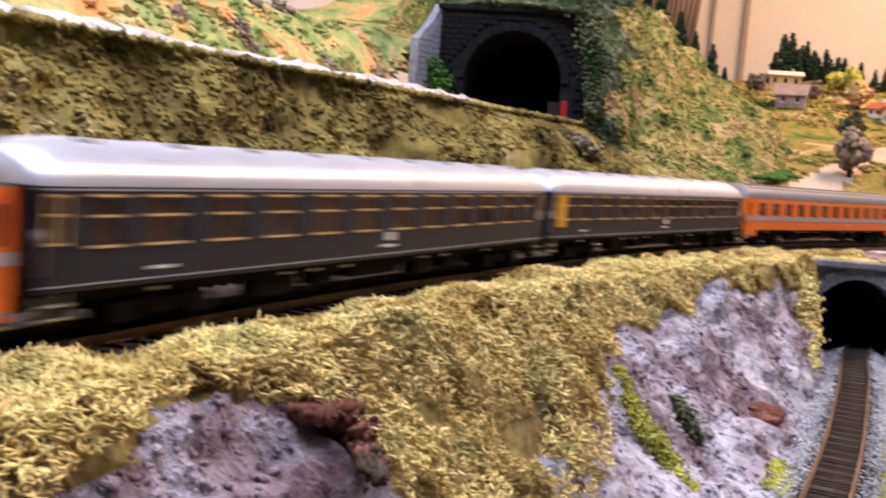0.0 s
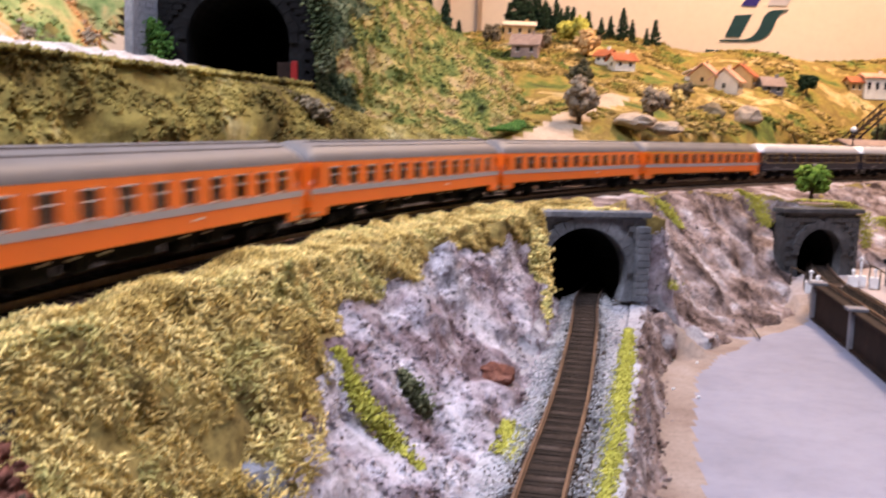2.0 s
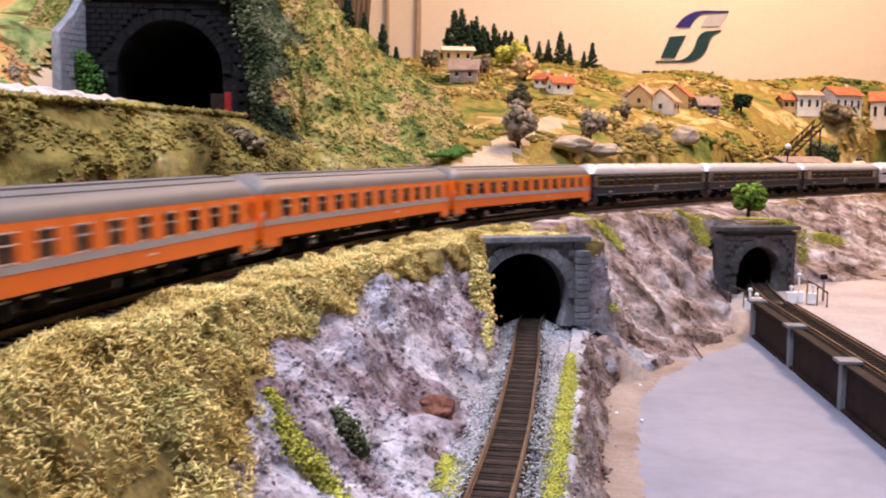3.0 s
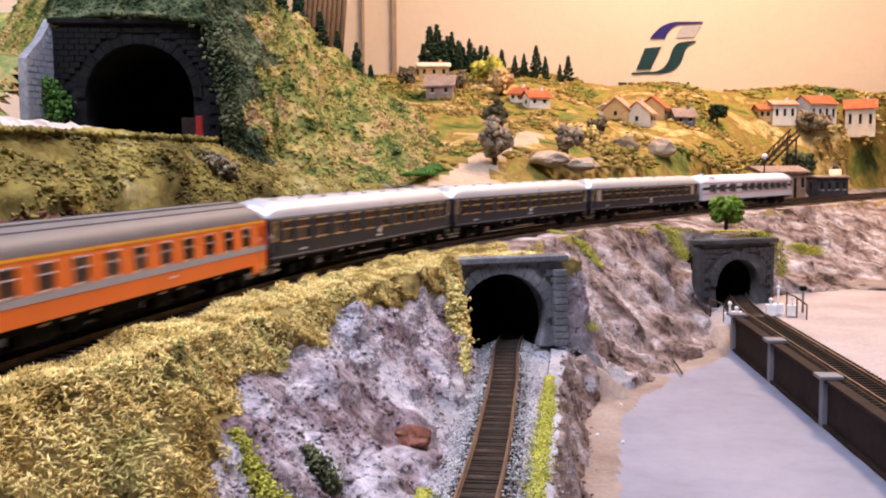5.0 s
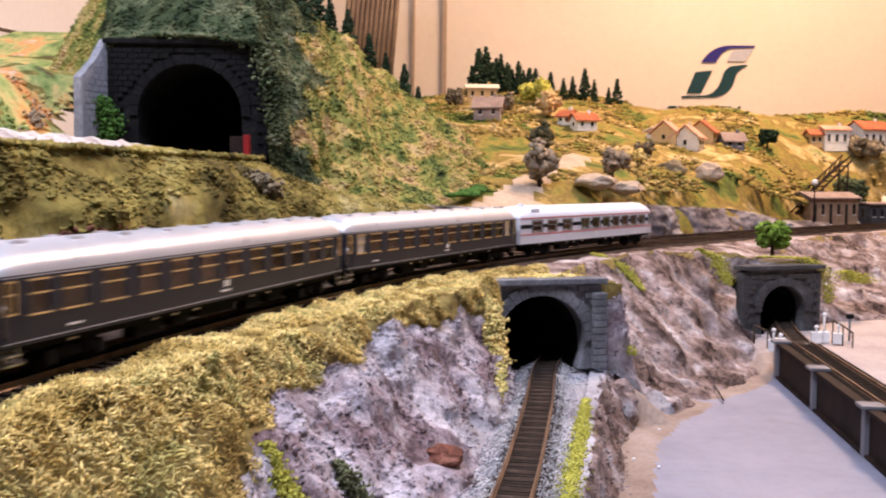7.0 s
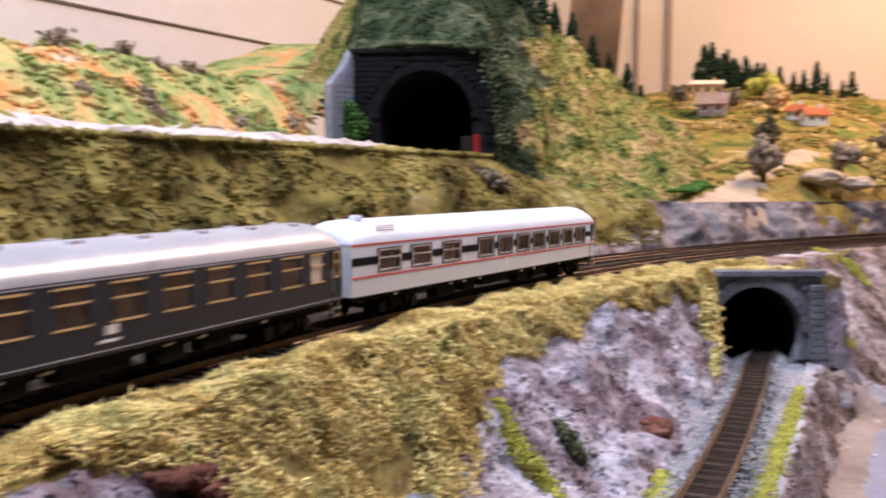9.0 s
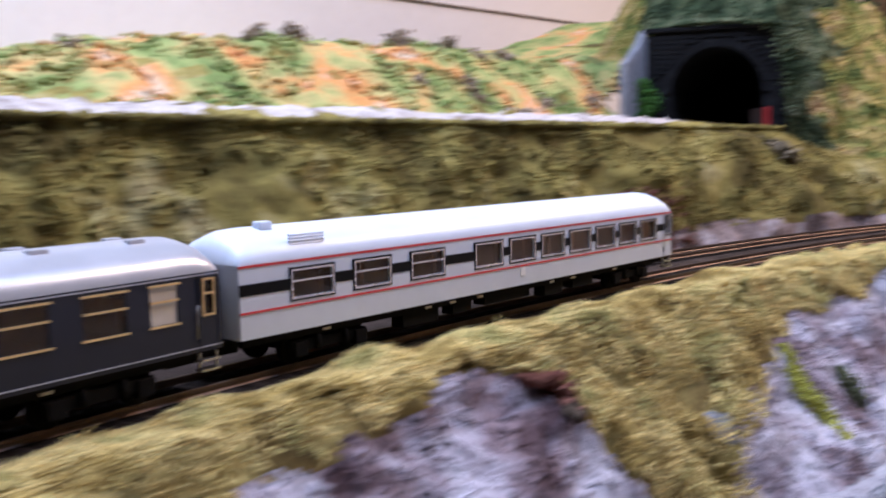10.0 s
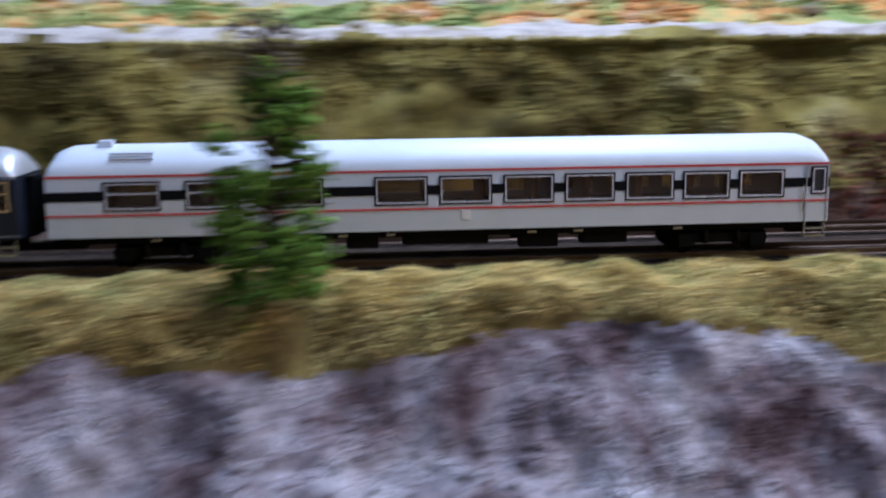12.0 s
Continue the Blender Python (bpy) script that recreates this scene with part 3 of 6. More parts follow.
def build_back():
    S = np.concatenate([np.arange(-4.6, -1.3, 0.06), np.arange(-1.3, 1.5, 0.006), np.arange(1.5, 3.6, 0.04)])
    f = np.linspace(0, 1, 26)
    P = np.array([[back_point(s, g) for g in f] for s in S])
    M = np.zeros((len(S) - 1, len(f) - 1), int)
    for i in range(len(S) - 1):
        for j in range(len(f) - 1):
            low = 0.28 + 0.2 * noise.noise(Vector((S[i] * 9, 0, 5)))
            M[i, j] = 2 if S[i] > 0.55 else 1 if f[j] < low * (0.55 if S[i] < 0.5 else 1) else 0
    tagged(grid_object("back_bank", P, [BANK, CLIFF, WALLROCK], M), "olive mossy bank with grey rock at its foot, behind the track", "bank", kind="structure")
    pts, size = [], []
    while len(pts) < 19000:
        s, g = RNG.uniform(-1.0, 0.54), RNG.uniform(0.15, 1.0)
        if noise.noise(Vector((s * 14, g * 3, 9))) < -0.25:
            continue
        p = back_point(s, g)
        pts.append(p)
        size.append(RNG.uniform(0.0006, 0.0019))
    tagged(crumbs("bank_moss", np.array(pts), np.array(size), BANK, 0.5, 0.7), "olive-brown moss tufts on the bank", "moss", kind="stuff")
    for where in ((-0.215, 0.53), (-0.287, -0.06)):
        s0 = nearest(*where)[0]
        spots = [back_point(s0 + RNG.normal(0, 0.028), RNG.uniform(0.02, 0.42)) for _ in range(900)]
        tagged(crumbs("red_rubble", np.array(spots), RNG.uniform(0.0008, 0.0028, 900), REDROCK, 0.3, 0.8), "reddish-brown rubble at the foot of the bank", "rubble", kind="stuff")


build_back()


def smooth(a, b, x):
    t = min(1.0, max(0.0, (x - a) / (b - a)))
    return t * t * (3 - 2 * t)


# the upper ledge with its pale gravel line and the autumn hill behind it
SKY = [(-4.6, 0.12), (-0.6, 0.12), (0.0, 0.122), (0.1, 0.127), (0.22, 0.133), (0.32, 0.160), (0.42, 0.167), (0.6, 0.171), (0.75, 0.180), (0.85, 0.190), (1.1, 0.215), (1.2, 0.25), (1.3, 0.30)]


def hill_start(y):
    """How far behind the edge of the ledge the hill begins to rise."""
    return 0.085 + 0.035 * smooth(0.5, 0.75, y) + 0.065 * smooth(0.80, 0.90, y)


def upper_height(x, y):
    s, n = nearest(x, y)
    top = interp_rows(s, BACK, 2)
    d = top - n                      # metres behind the edge of the ledge
    z = 0.086
    sky = float(np.interp(y, [r[0] for r in SKY], [r[1] for r in SKY]))
    start = hill_start(y)
    sky = 0.065 + 0.84 * (sky - 0.065)
    rise = smooth(start, start + 0.095, d)
    z += 0.0078 * smooth(0.004, 0.022, d) * (1 - smooth(0.68, 0.82, y)) * (1 + 0.5 * noise.noise(Vector((x * 90, y * 90, 0))))
    z += (sky - 0.0938) * rise
    z += (0.0025 if d < 0.08 else 0.009) * fbm((x * 18, y * 18, 2), 5) * min(1, d * 30)
    return z, d


def build_upper():
    ys = np.concatenate([np.arange(-4.4, -0.9, 0.08), np.arange(-0.9, 1.36, 0.0075)])
    ds = np.concatenate([np.linspace(0, 0.40, 50), [0.45, 0.52, 0.62, 0.75]])
    P = np.zeros((len(ys), len(ds), 3))
    M = np.zeros((len(ys) - 1, len(ds) - 1), int)
    for i, y in enumerate(ys):
        k = int(np.argmin(abs(TY - y)))
        s = SS[k]
        x0 = TX[k] + interp_rows(s, BACK, 2) / max(0.6, math.sin(HEAD[k]))
        for j, d in enumerate(ds):
            x = x0 - d
            P[i, j] = (x, y, upper_height(x, y)[0] if d > 0 else 0.084)
            if i < len(ys) - 1 and j < len(ds) - 1:
                e = 0.012 + 0.008 * noise.noise(Vector((y * 14, 4, 0)))
                M[i, j] = 2 if d < 0.3 * e or (y > 0.72 and d < 0.07) or noise.noise(Vector((y * 34, d * 70, 8))) > 0.28 else 1 if d < hill_start(y) - 0.003 + 0.012 * noise.noise(Vector((y * 11, 0, 0))) else 0
    keep = np.ones(M.shape, bool)
    for i in range(M.shape[0]):
        for j in range(M.shape[1]):
            c = P[i:i + 2, j:j + 2].mean((0, 1))
            keep[i, j] = not in_tunnel(c + np.array([0, 0, 0.006]), 0.004, 0.0) and not (c[1] > 0.93 and c[0] > -0.40) and not (c[1] > 0.80 and c[0] > -0.214)
    tagged(grid_object("upper_hill", P, [HILL, GRAVEL, BANK], M, keep), "hillside in green and rust autumn colours above a pale gravel ledge", "hillside", kind="structure")
    pts, size = [], []
    while len(pts) < 9000:
        y, d = RNG.uniform(-0.7, 1.3), RNG.uniform(0.09, 0.32)
        k = int(np.argmin(abs(TY - y)))
        x = TX[k] + interp_rows(SS[k], BACK, 2) / max(0.6, math.sin(HEAD[k])) - d
        if noise.noise(Vector((x * 25, y * 25, 0))) < -0.1 or d < hill_start(y) + 0.005 or (y > 0.92 and x > -0.40):
            continue
        pts.append((x, y, upper_height(x, y)[0] + 0.001))
        size.append(RNG.uniform(0.0010, 0.0032))
    dark, dsize = [], []
    for _ in range(38):
        y, d, r = RNG.uniform(-0.3, 0.93), RNG.uniform(0.10, 0.22), RNG.uniform(0.006, 0.013)
        k = int(np.argmin(abs(TY - y)))
        x0 = TX[k] + interp_rows(SS[k], BACK, 2) / max(0.6, math.sin(HEAD[k])) - d
        for _ in range(60):
            x, yy = x0 + RNG.normal(0, r * 0.22), y + RNG.normal(0, r * 0.45)
            dark.append((x, yy, upper_height(x, yy)[0] + RNG.uniform(0, r * 0.7)))
            dsize.append(RNG.uniform(0.0010, 0.0024))
    tagged(crumbs("brown_shrubs", np.array(dark), np.array(dsize), BUSHPALE, 0.5, 0.9), "brown shrubs dotted over the autumn hill", "shrubs", kind="stuff")
    tagged(crumbs("hill_shrubs", np.array(pts), np.array(size), HILL, 0.45, 0.8), "green, ochre and rust shrubs on the hill", "shrubs", kind="stuff")


build_upper()

# the spur beside the high tunnel: from foot to ridge, then down behind
SPUR = [
    # foot x, y, z; ridge x, y, z
    (-0.470, 1.050, 0.150, -0.440, 1.100, 0.245),
    (-0.395, 0.975, 0.130, -0.400, 1.060, 0.275),
    (-0.352, 0.950, 0.196, -0.365, 1.040, 0.310),
    (-0.270, 0.948, 0.196, -0.300, 1.050, 0.325),
    (-0.205, 0.945, 0.190, -0.250, 1.060, 0.300),
    (-0.196, 0.932, 0.070, -0.225, 1.080, 0.268),
    (-0.180, 0.950, 0.054, -0.205, 1.120, 0.258),
    (-0.150, 1.000, 0.036, -0.183, 1.250, 0.249),
    (-0.108, 1.050, 0.036, -0.129, 1.400, 0.202),
    (-0.060, 1.100, 0.036, -0.072, 1.500, 0.168),
    (-0.034, 1.135, 0.036, -0.034, 1.500, 0.145),
    (-0.024, 1.155, 0.034, -0.010, 1.490, 0.115),
    (-0.016, 1.180, 0.036, 0.010, 1.470, 0.085),
]


def spur_point(u, v):
    k = [float(np.interp(u, np.linspace(0, 1, len(SPUR)), [r[c] for r in SPUR])) for c in range(6)]
    if v <= 1:
        b = v
        z = k[2] + (k[5] - k[2]) * (0.75 * b + 0.25 * math.sin(b * 1.57))
        x, y = k[0] + (k[3] - k[0]) * b, k[1] + (k[4] - k[1]) * b
    else:
        x, y, z = k[3] - 0.1 * (v - 1), k[4] + 0.55 * (v - 1), k[5] - (k[5] + 0.02) * (v - 1)
    a = fbm((x * 14, y * 14, z * 14), 5) + 0.4 * fbm((x * 60, y * 60, z * 60), 3)
    e = 0.012 * min(1, v * 5 + 0.2)
    return x + e * a * 0.7, y - e * a * 0.8, z + e * a * 0.5


def build_spur():
    U, V = np.linspace(0, 1, 170), np.concatenate([np.linspace(0, 1, 70), np.linspace(1, 2, 14)[1:]])
    P = np.array([[spur_point(u, v) for v in V] for u in U])
    M = np.zeros((169, len(V) - 1), int)
    for i in range(169):
        for j in range(len(V) - 1):
            M[i, j] = 1 if 0.12 < U[i] < 0.53 + 0.08 * noise.noise(Vector((V[j] * 6, 0, 0))) else 0
    keep = np.array([[not in_tunnel(P[i:i + 2, j:j + 2].mean((0, 1))) for j in range(len(V) - 1)] for i in range(169)])
    tagged(grid_object("spur_hill", P, [SLOPE, DARKGREEN], M, keep), "steep green and ochre hillside beside the high tunnel", "hillside", kind="structure")
    pts, size, dark, dsize = [], [], [], []
    for _ in range(21000):
        u, v = RNG.uniform(0, 1), RNG.uniform(0, 1.03)
        p = spur_point(u, v)
        if in_tunnel(p, 0.012):
            continue
        if 0.12 < u < 0.52 + 0.08 * noise.noise(Vector((v * 6, 0, 0))):
            dark.append(p)
            dsize.append(RNG.uniform(0.0006, 0.0021))
        else:
            pts.append(p)
            size.append(RNG.uniform(0.0007, 0.0028))
    tagged(crumbs("tunnel_shrubs", np.array(dark), np.array(dsize), DARKGREEN, 0.5, 0.8), "dark green shrubs over the high tunnel", "shrubs", kind="stuff")
    tagged(crumbs("slope_shrubs", np.array(pts), np.array(size), SLOPE, 0.45, 0.8), "green and ochre shrubs covering the slope", "shrubs", kind="stuff")


build_spur()

# far rising meadow
def far_height(x, y):
    back = np.interp(x, [-0.6, -0.1, 0.05, 0.2, 0.4, 0.65, 0.9, 1.5, 2.4], [0.24, 0.268, 0.290, 0.275, 0.230, 0.217, 0.212, 0.19, 0.16])
    near = np.interp(x, [-0.3, 0.3, 0.45, 0.6, 1.2, 2.4], [0.041, 0.040, 0.03, 0.002, 0.0, 0.0])
    y0 = np.interp(x, [-0.3, 0.1, 0.4, 0.7, 1.2, 2.4], [1.05, 1.17, 1.45, 1.95, 2.2, 2.5])
    y1 = np.interp(x, [0.3, 0.55, 0.9, 2.4], [2.42, 2.24, 2.24, 2.6])
    t = (y - y0) / max(0.2, y1 - y0)
    t = min(1.05, max(0.0, t))
    e = 0.65 * t + 0.35 * smooth(0, 1, t)
    return near + (back - near) * e + 0.016 * fbm((x * 5, y * 5, 1), 5) * min(1, t * 4 + 0.1)


def on_road(x, y):
    w = 0.010 * noise.noise(Vector((x * 25, y * 25, 2)))
    left, right = -0.0146 + (y - 1.163) * 0.334, 0.06 + (y - 1.25) * 0.312 if y > 1.25 else 0.075
    return 1.14 < y < 1.64 and left + w < x < right + w


def build_far():
    xs, ys = np.arange(-0.5, 2.3, 0.0125), np.arange(1.05, 2.66, 0.0115)
    P = np.zeros((len(xs), len(ys), 3))
    keep = np.ones((len(xs) - 1, len(ys) - 1), bool)
    M = np.zeros((len(xs) - 1, len(ys) - 1), int)
    for i, x in enumerate(xs):
        for j, y in enumerate(ys):
            s, n = nearest(x, y)
            top, zt = interp_rows(s, BACK, 2), interp_rows(s, BACK, 3)
            k = smooth(0.0, 0.06, top - n)
            P[i, j] = (x, y, (zt - 0.003) * (1 - k) + far_height(x, y) * k - 3.2 * max(0.0, n - top))
    for i in range(len(xs) - 1):
        for j in range(len(ys) - 1):
            s, n = nearest(xs[i] + 0.006, ys[j] + 0.006)
            top = interp_rows(s, BACK, 2)
            keep[i, j] = n < top + 0.016
            M[i, j] = 1 if on_road(xs[i] + 0.006, ys[j] + 0.006) else 0
    tagged(grid_object("far_meadow", P, [FARLAND, DIRTROAD], M, keep), "rising green and ochre meadow with a dirt road", "meadow", kind="structure")
    pts, size = [], []
    while len(pts) < 7000:
        x, y = RNG.uniform(-0.2, 1.3), RNG.uniform(1.2, 2.5)
        s, n = nearest(x, y)
        if n > interp_rows(s, BACK, 2) or noise.noise(Vector((x * 9, y * 9, 7))) < 0.02:
            continue
        if on_road(x, y):
            continue
        pts.append((x, y, far_height(x, y) + 0.001))
        size.append(RNG.uniform(0.002, 0.0065))
    tagged(crumbs("meadow_shrubs", np.array(pts), np.array(size), FARLAND, 0.45, 0.6), "olive and ochre shrubs dotted over the far meadow", "shrubs", kind="stuff")


build_far()

# the low ground: grey turntable pit, sand rim, pale yard
LIME_X = [(-0.6, -0.030), (0.0, -0.010), (0.30, 0.022), (0.4526, 0.0437), (0.6464, 0.0703), (0.78, 0.088)]
ROCK_X = [(-0.6, 0.010), (0.0, 0.022), (0.30, 0.046), (0.45, 0.063), (0.575, 0.082), (0.668, 0.0955), (0.723, 0.108), (0.80, 0.135)]
SAND_X = [(-0.6, 0.03), (0.0, 0.045), (0.30, 0.066), (0.45, 0.085), (0.5756, 0.1013), (0.6889, 0.1237), (0.7753, 0.1612), (0.837, 0.196), (0.86, 0.178), (0.90, 0.181), (0.95, 0.20), (1.0, 0.25)]


def at(rows, y):
    return float(np.interp(y, [r[0] for r in rows], [r[1] for r in rows]))


def bank_edge(y):
    """Inner edge of the rock bank beside the branch track."""
    return at(LIME_X, y) - 0.001


def girder_x(y):
    return 0.300 - 0.0684 * (0.950 - y)


def build_branch_bank():
    Y, F = np.arange(-0.55, 0.79, 0.004), np.linspace(0, 1, 22)
    P = np.zeros((len(Y), len(F), 3))
    for i, y in enumerate(Y):
        a, b = bank_edge(y), at(ROCK_X, y) + 0.006
        for j, f in enumerate(F):
            x = a + (b - a) * f
            z = -0.0745 - 0.0415 * smooth(0.22, 1.0, f) ** 0.85
            r = fbm((x * 26, y * 26, z * 26 + 7), 5) + 0.5 * abs(fbm((x * 75, y * 75, z * 75), 4))
            e = 0.0085 * smooth(0.15, 0.4, f) * (1 - 0.6 * f)
            P[i, j] = (x + e * r * 0.8, y - e * r * 0.3, z + e * r * 0.9)
    M = np.where(F[None, :-1] + 0 * Y[:-1, None] < 0.26, 1, 0)
    tagged(grid_object("branch_bank", P, [CLIFF, SCREE], M), "lilac-brown rock bank between the branch track and the grey floor", "rock bank", kind="structure")
    pts = []
    while len(pts) < 2600:
        i, j = RNG.integers(0, len(Y)), RNG.integers(5, len(F))
        pts.append(P[i, j] + RNG.normal(0, 0.0012, 3))
    tagged(crumbs("bank_rubble", np.array(pts), RNG.uniform(0.0004, 0.0014, len(pts)), CLIFF, 0.25, 0.8), "lilac-brown stone chips on the rock bank", "rubble", kind="stuff")


build_branch_bank()


def build_low():
    xs = np.concatenate([np.arange(-0.16, 0.34, 0.004), np.arange(0.34, 2.3, 0.02)])
    ys = np.concatenate([np.arange(-4.4, -0.1, 0.1), np.arange(-0.1, 0.35, 0.011), np.arange(0.35, 1.1, 0.005), np.arange(1.1, 1.75, 0.015), np.arange(1.75, 2.6, 0.05)])
    P = np.zeros((len(xs), len(ys), 3))
    M = np.zeros((len(xs) - 1, len(ys) - 1), int)
    keep = np.ones(M.shape, bool)
    for i, x in enumerate(xs):
        for j, y in enumerate(ys):
            s, n = nearest(x, y)
            foot, zf = interp_rows(s, FRONT, 2), interp_rows(s, FRONT, 3)
            d = n - foot
            edge = bank_edge(y)
            gully = (1 - smooth(edge - 0.002, edge + 0.010, x)) * (1 - smooth(0.755, 0.775, y))
            base = -0.113
            if y > 0.55:
                base = max(base, -0.113 + 0.024 * smooth(0.92, 1.06, y - 0.02 * math.sin(x * 30)))
            z = base * (1 - gully) + -0.0755 * gully
            g = girder_x(y)
            z += (-0.0838 - z) * smooth(g - 0.012, g, x) * smooth(-0.1, 0.05, y) * (y < 0.965)
            if d < 0.05 and gully < 0.5 and x < g - 0.03:
                z = z + (zf - z) * (1 - smooth(0.0, 0.05, d)) * 0.8
            z += 0.0007 * fbm((x * 40, y * 40, 0), 4)
            P[i, j] = (x, y, z)
            if i < len(xs) - 1 and j < len(ys) - 1:
                keep[i, j] = d > -0.07 and not (gully < 0.5 and d < -0.02 and s > 0.42)
                w = 0.012 * noise.noise(Vector((x * 18, y * 18, 0)))
                if gully > 0.35:
                    M[i, j] = 1
                elif y > 1.0 + 0.35 * max(0, 0.3 - x) + w or x > g - 0.005:
                    M[i, j] = 3
                elif x < at(SAND_X, y) + 0.35 * w or (y > 0.86 and d < 0.02 + w):
                    M[i, j] = 2
    tagged(grid_object("ground", P, [PIT, SCREE, SAND, YARD], M, keep), "grey turntable pit floor with a sandy rim and pale yard", "ground", kind="structure")


build_low()

# ---- tunnel portals ----
def arch(hw, ht, n=18, squash=1.0):
    """Outline of the mouth, from the left foot over the crown to the right foot."""
    spring = ht - hw * squash
    pts = [(-hw * 0.90, 0), (-hw, spring * 0.55)]
    pts += [(-hw * math.cos(a), spring + hw * squash * math.sin(a)) for a in np.linspace(0, math.pi, n)]
    pts += [(hw, spring * 0.55), (hw * 0.90, 0)]
    return pts


def portal(key, label, width, top, mat, cap_mat, wing=None):
    c, turn, hw, ht, dp = TUNNELS[key]
    root = tagged(new("tunnel_portal"), label, "tunnel portal", "tunnel portals", "structure")
    root.matrix_world = pose(*c, 0, 0, turn)
    inner = arch(hw, ht)
    x0, x1 = width
    # face: a wall with the mouth cut through it
    bm = bmesh.new()
    n = len(inner)
    outer = []
    for k, (x, z) in enumerate(inner):
        t = k / (n - 1)
        if t < 0.25:
            outer.append((x0, top * t / 0.25))
        elif t > 0.75:
            outer.append((x1, top * (1 - t) / 0.25))
        else:
            outer.append((x0 + (x1 - x0) * (t - 0.25) / 0.5, top))
    rows = [[bm.verts.new((x, y, z)) for x, z in loop] for loop, y in ((inner, -0.002), (outer, -0.002), (outer, 0.012), (inner, 0.012))]
    for a, b in zip(rows, rows[1:] + rows[:1]):
        for k in range(n - 1):
            bm.faces.new((a[k], a[k + 1], b[k + 1], b[k]))
    bmesh.ops.recalc_face_normals(bm, faces=bm.faces)
    part("face_wall", bm, mat, root)
    # the bore, lined in near-black
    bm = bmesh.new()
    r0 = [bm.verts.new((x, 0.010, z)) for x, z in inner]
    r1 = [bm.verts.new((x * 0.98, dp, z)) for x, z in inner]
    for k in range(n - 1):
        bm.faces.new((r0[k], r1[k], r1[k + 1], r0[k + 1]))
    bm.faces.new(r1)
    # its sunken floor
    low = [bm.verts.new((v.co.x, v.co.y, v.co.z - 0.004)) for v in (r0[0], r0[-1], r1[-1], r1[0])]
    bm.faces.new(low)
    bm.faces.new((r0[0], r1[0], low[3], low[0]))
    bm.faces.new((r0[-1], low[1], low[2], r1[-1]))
    part("bore", bm, BORE_BLACK, root, "near-black tunnel lining")
    # ring of arch stones
    ring = arch(hw, ht, 18)[2:-2]
    for k in range(len(ring) - 1):
        (xa, za), (xb, zb) = ring[k], ring[k + 1]
        ca = Vector((0, ht - hw))
        pa, pb = Vector((xa, za)) - ca, Vector((xb, zb)) - ca
        g = 1.0 + 0.0085 / hw + 0.0015 / hw * (k % 2)
        a2, b2 = ca + pa * g, ca + pb * g
        mid = (Vector((xa, za)) + Vector((xb, zb)) + a2 + b2) / 4
        quad = [mid + (Vector(q) - mid) * 0.94 for q in ((xa, za), (xb, zb), b2, a2)]
        bm = prism(bmesh.new(), [tuple(q) for q in quad], 0.004)
        ob = part("arch_stone", bm, cap_mat, root)
        ob.location = (0, -0.0045, 0)
    # coping slab
    bm = box(bmesh.new(), x0 - 0.003, x1 + 0.003, -0.007, 0.014, top, top + 0.0045, bevel=0.0008)
    part("coping", bm, cap_mat, root)
    # courses of facing stones
    course = 0.0052
    z, row = 0.0015, 0
    stones = []
    while z + course < top:
        x = x0 + 0.001 - (0.005 if row % 2 else 0)
        while x < x1 - 0.002:
            w = 0.0095
            xa, xb = max(x0 + 0.0006, x), min(x1 - 0.0006, x + w - 0.0007)
            zc = z + course / 2
            xm = (xa + xb) / 2
            sp = ht - hw
            lim = hw + 0.0105
            inside = (zc < sp and abs(xm) < lim + (xb - xa) / 2) or (zc >= sp and math.hypot(max(0, abs(xm) - (xb - xa) / 2), zc - sp) < lim)
            if not inside and xb - xa > 0.002:
                stones.append((xa, xb, z, z + course - 0.0007))
            x += w
        z += course
        row += 1
    cube = None
    for xa, xb, za, zb in stones:
        if cube is None:
            cube = part("stone", box(bmesh.new(), -0.5, 0.5, -0.5, 0.5, -0.5, 0.5, bevel=0.0), mat, root)
            ob = cube
        else:
            ob = share("stone", cube, root)
        ob.matrix_local = Matrix.LocRotScale(((xa + xb) / 2, -0.0028 - 0.0004 * RNG.uniform(0, 1), (za + zb) / 2), None, (xb - xa, 0.002, zb - za))
    return root


p_low = portal("low", "grey stone tunnel portal with a coping slab, under the embankment", (-0.043, 0.0485), 0.064, STONE_MID, STONE_MID)
bm = bmesh.new()
for k in range(11):
    box(bm, 0.0395, 0.0495 + 0.001 * (k % 2), -0.010, -0.004, 0.001 + k * 0.0052, 0.0057 + k * 0.0052, bevel=0.0005)
part("buttress", bm, STONE_MID, p_low)
p_yard = portal("yard", "dark grey tunnel portal at the end of the turntable track", (-0.048, 0.048), 0.068, STONE, STONE)
p_high = portal("high", "dark stone double-track tunnel portal high on the hill, with shade put into its colour", (-0.076, 0.072), 0.108, STONE_SHADED, STONE_SHADED)
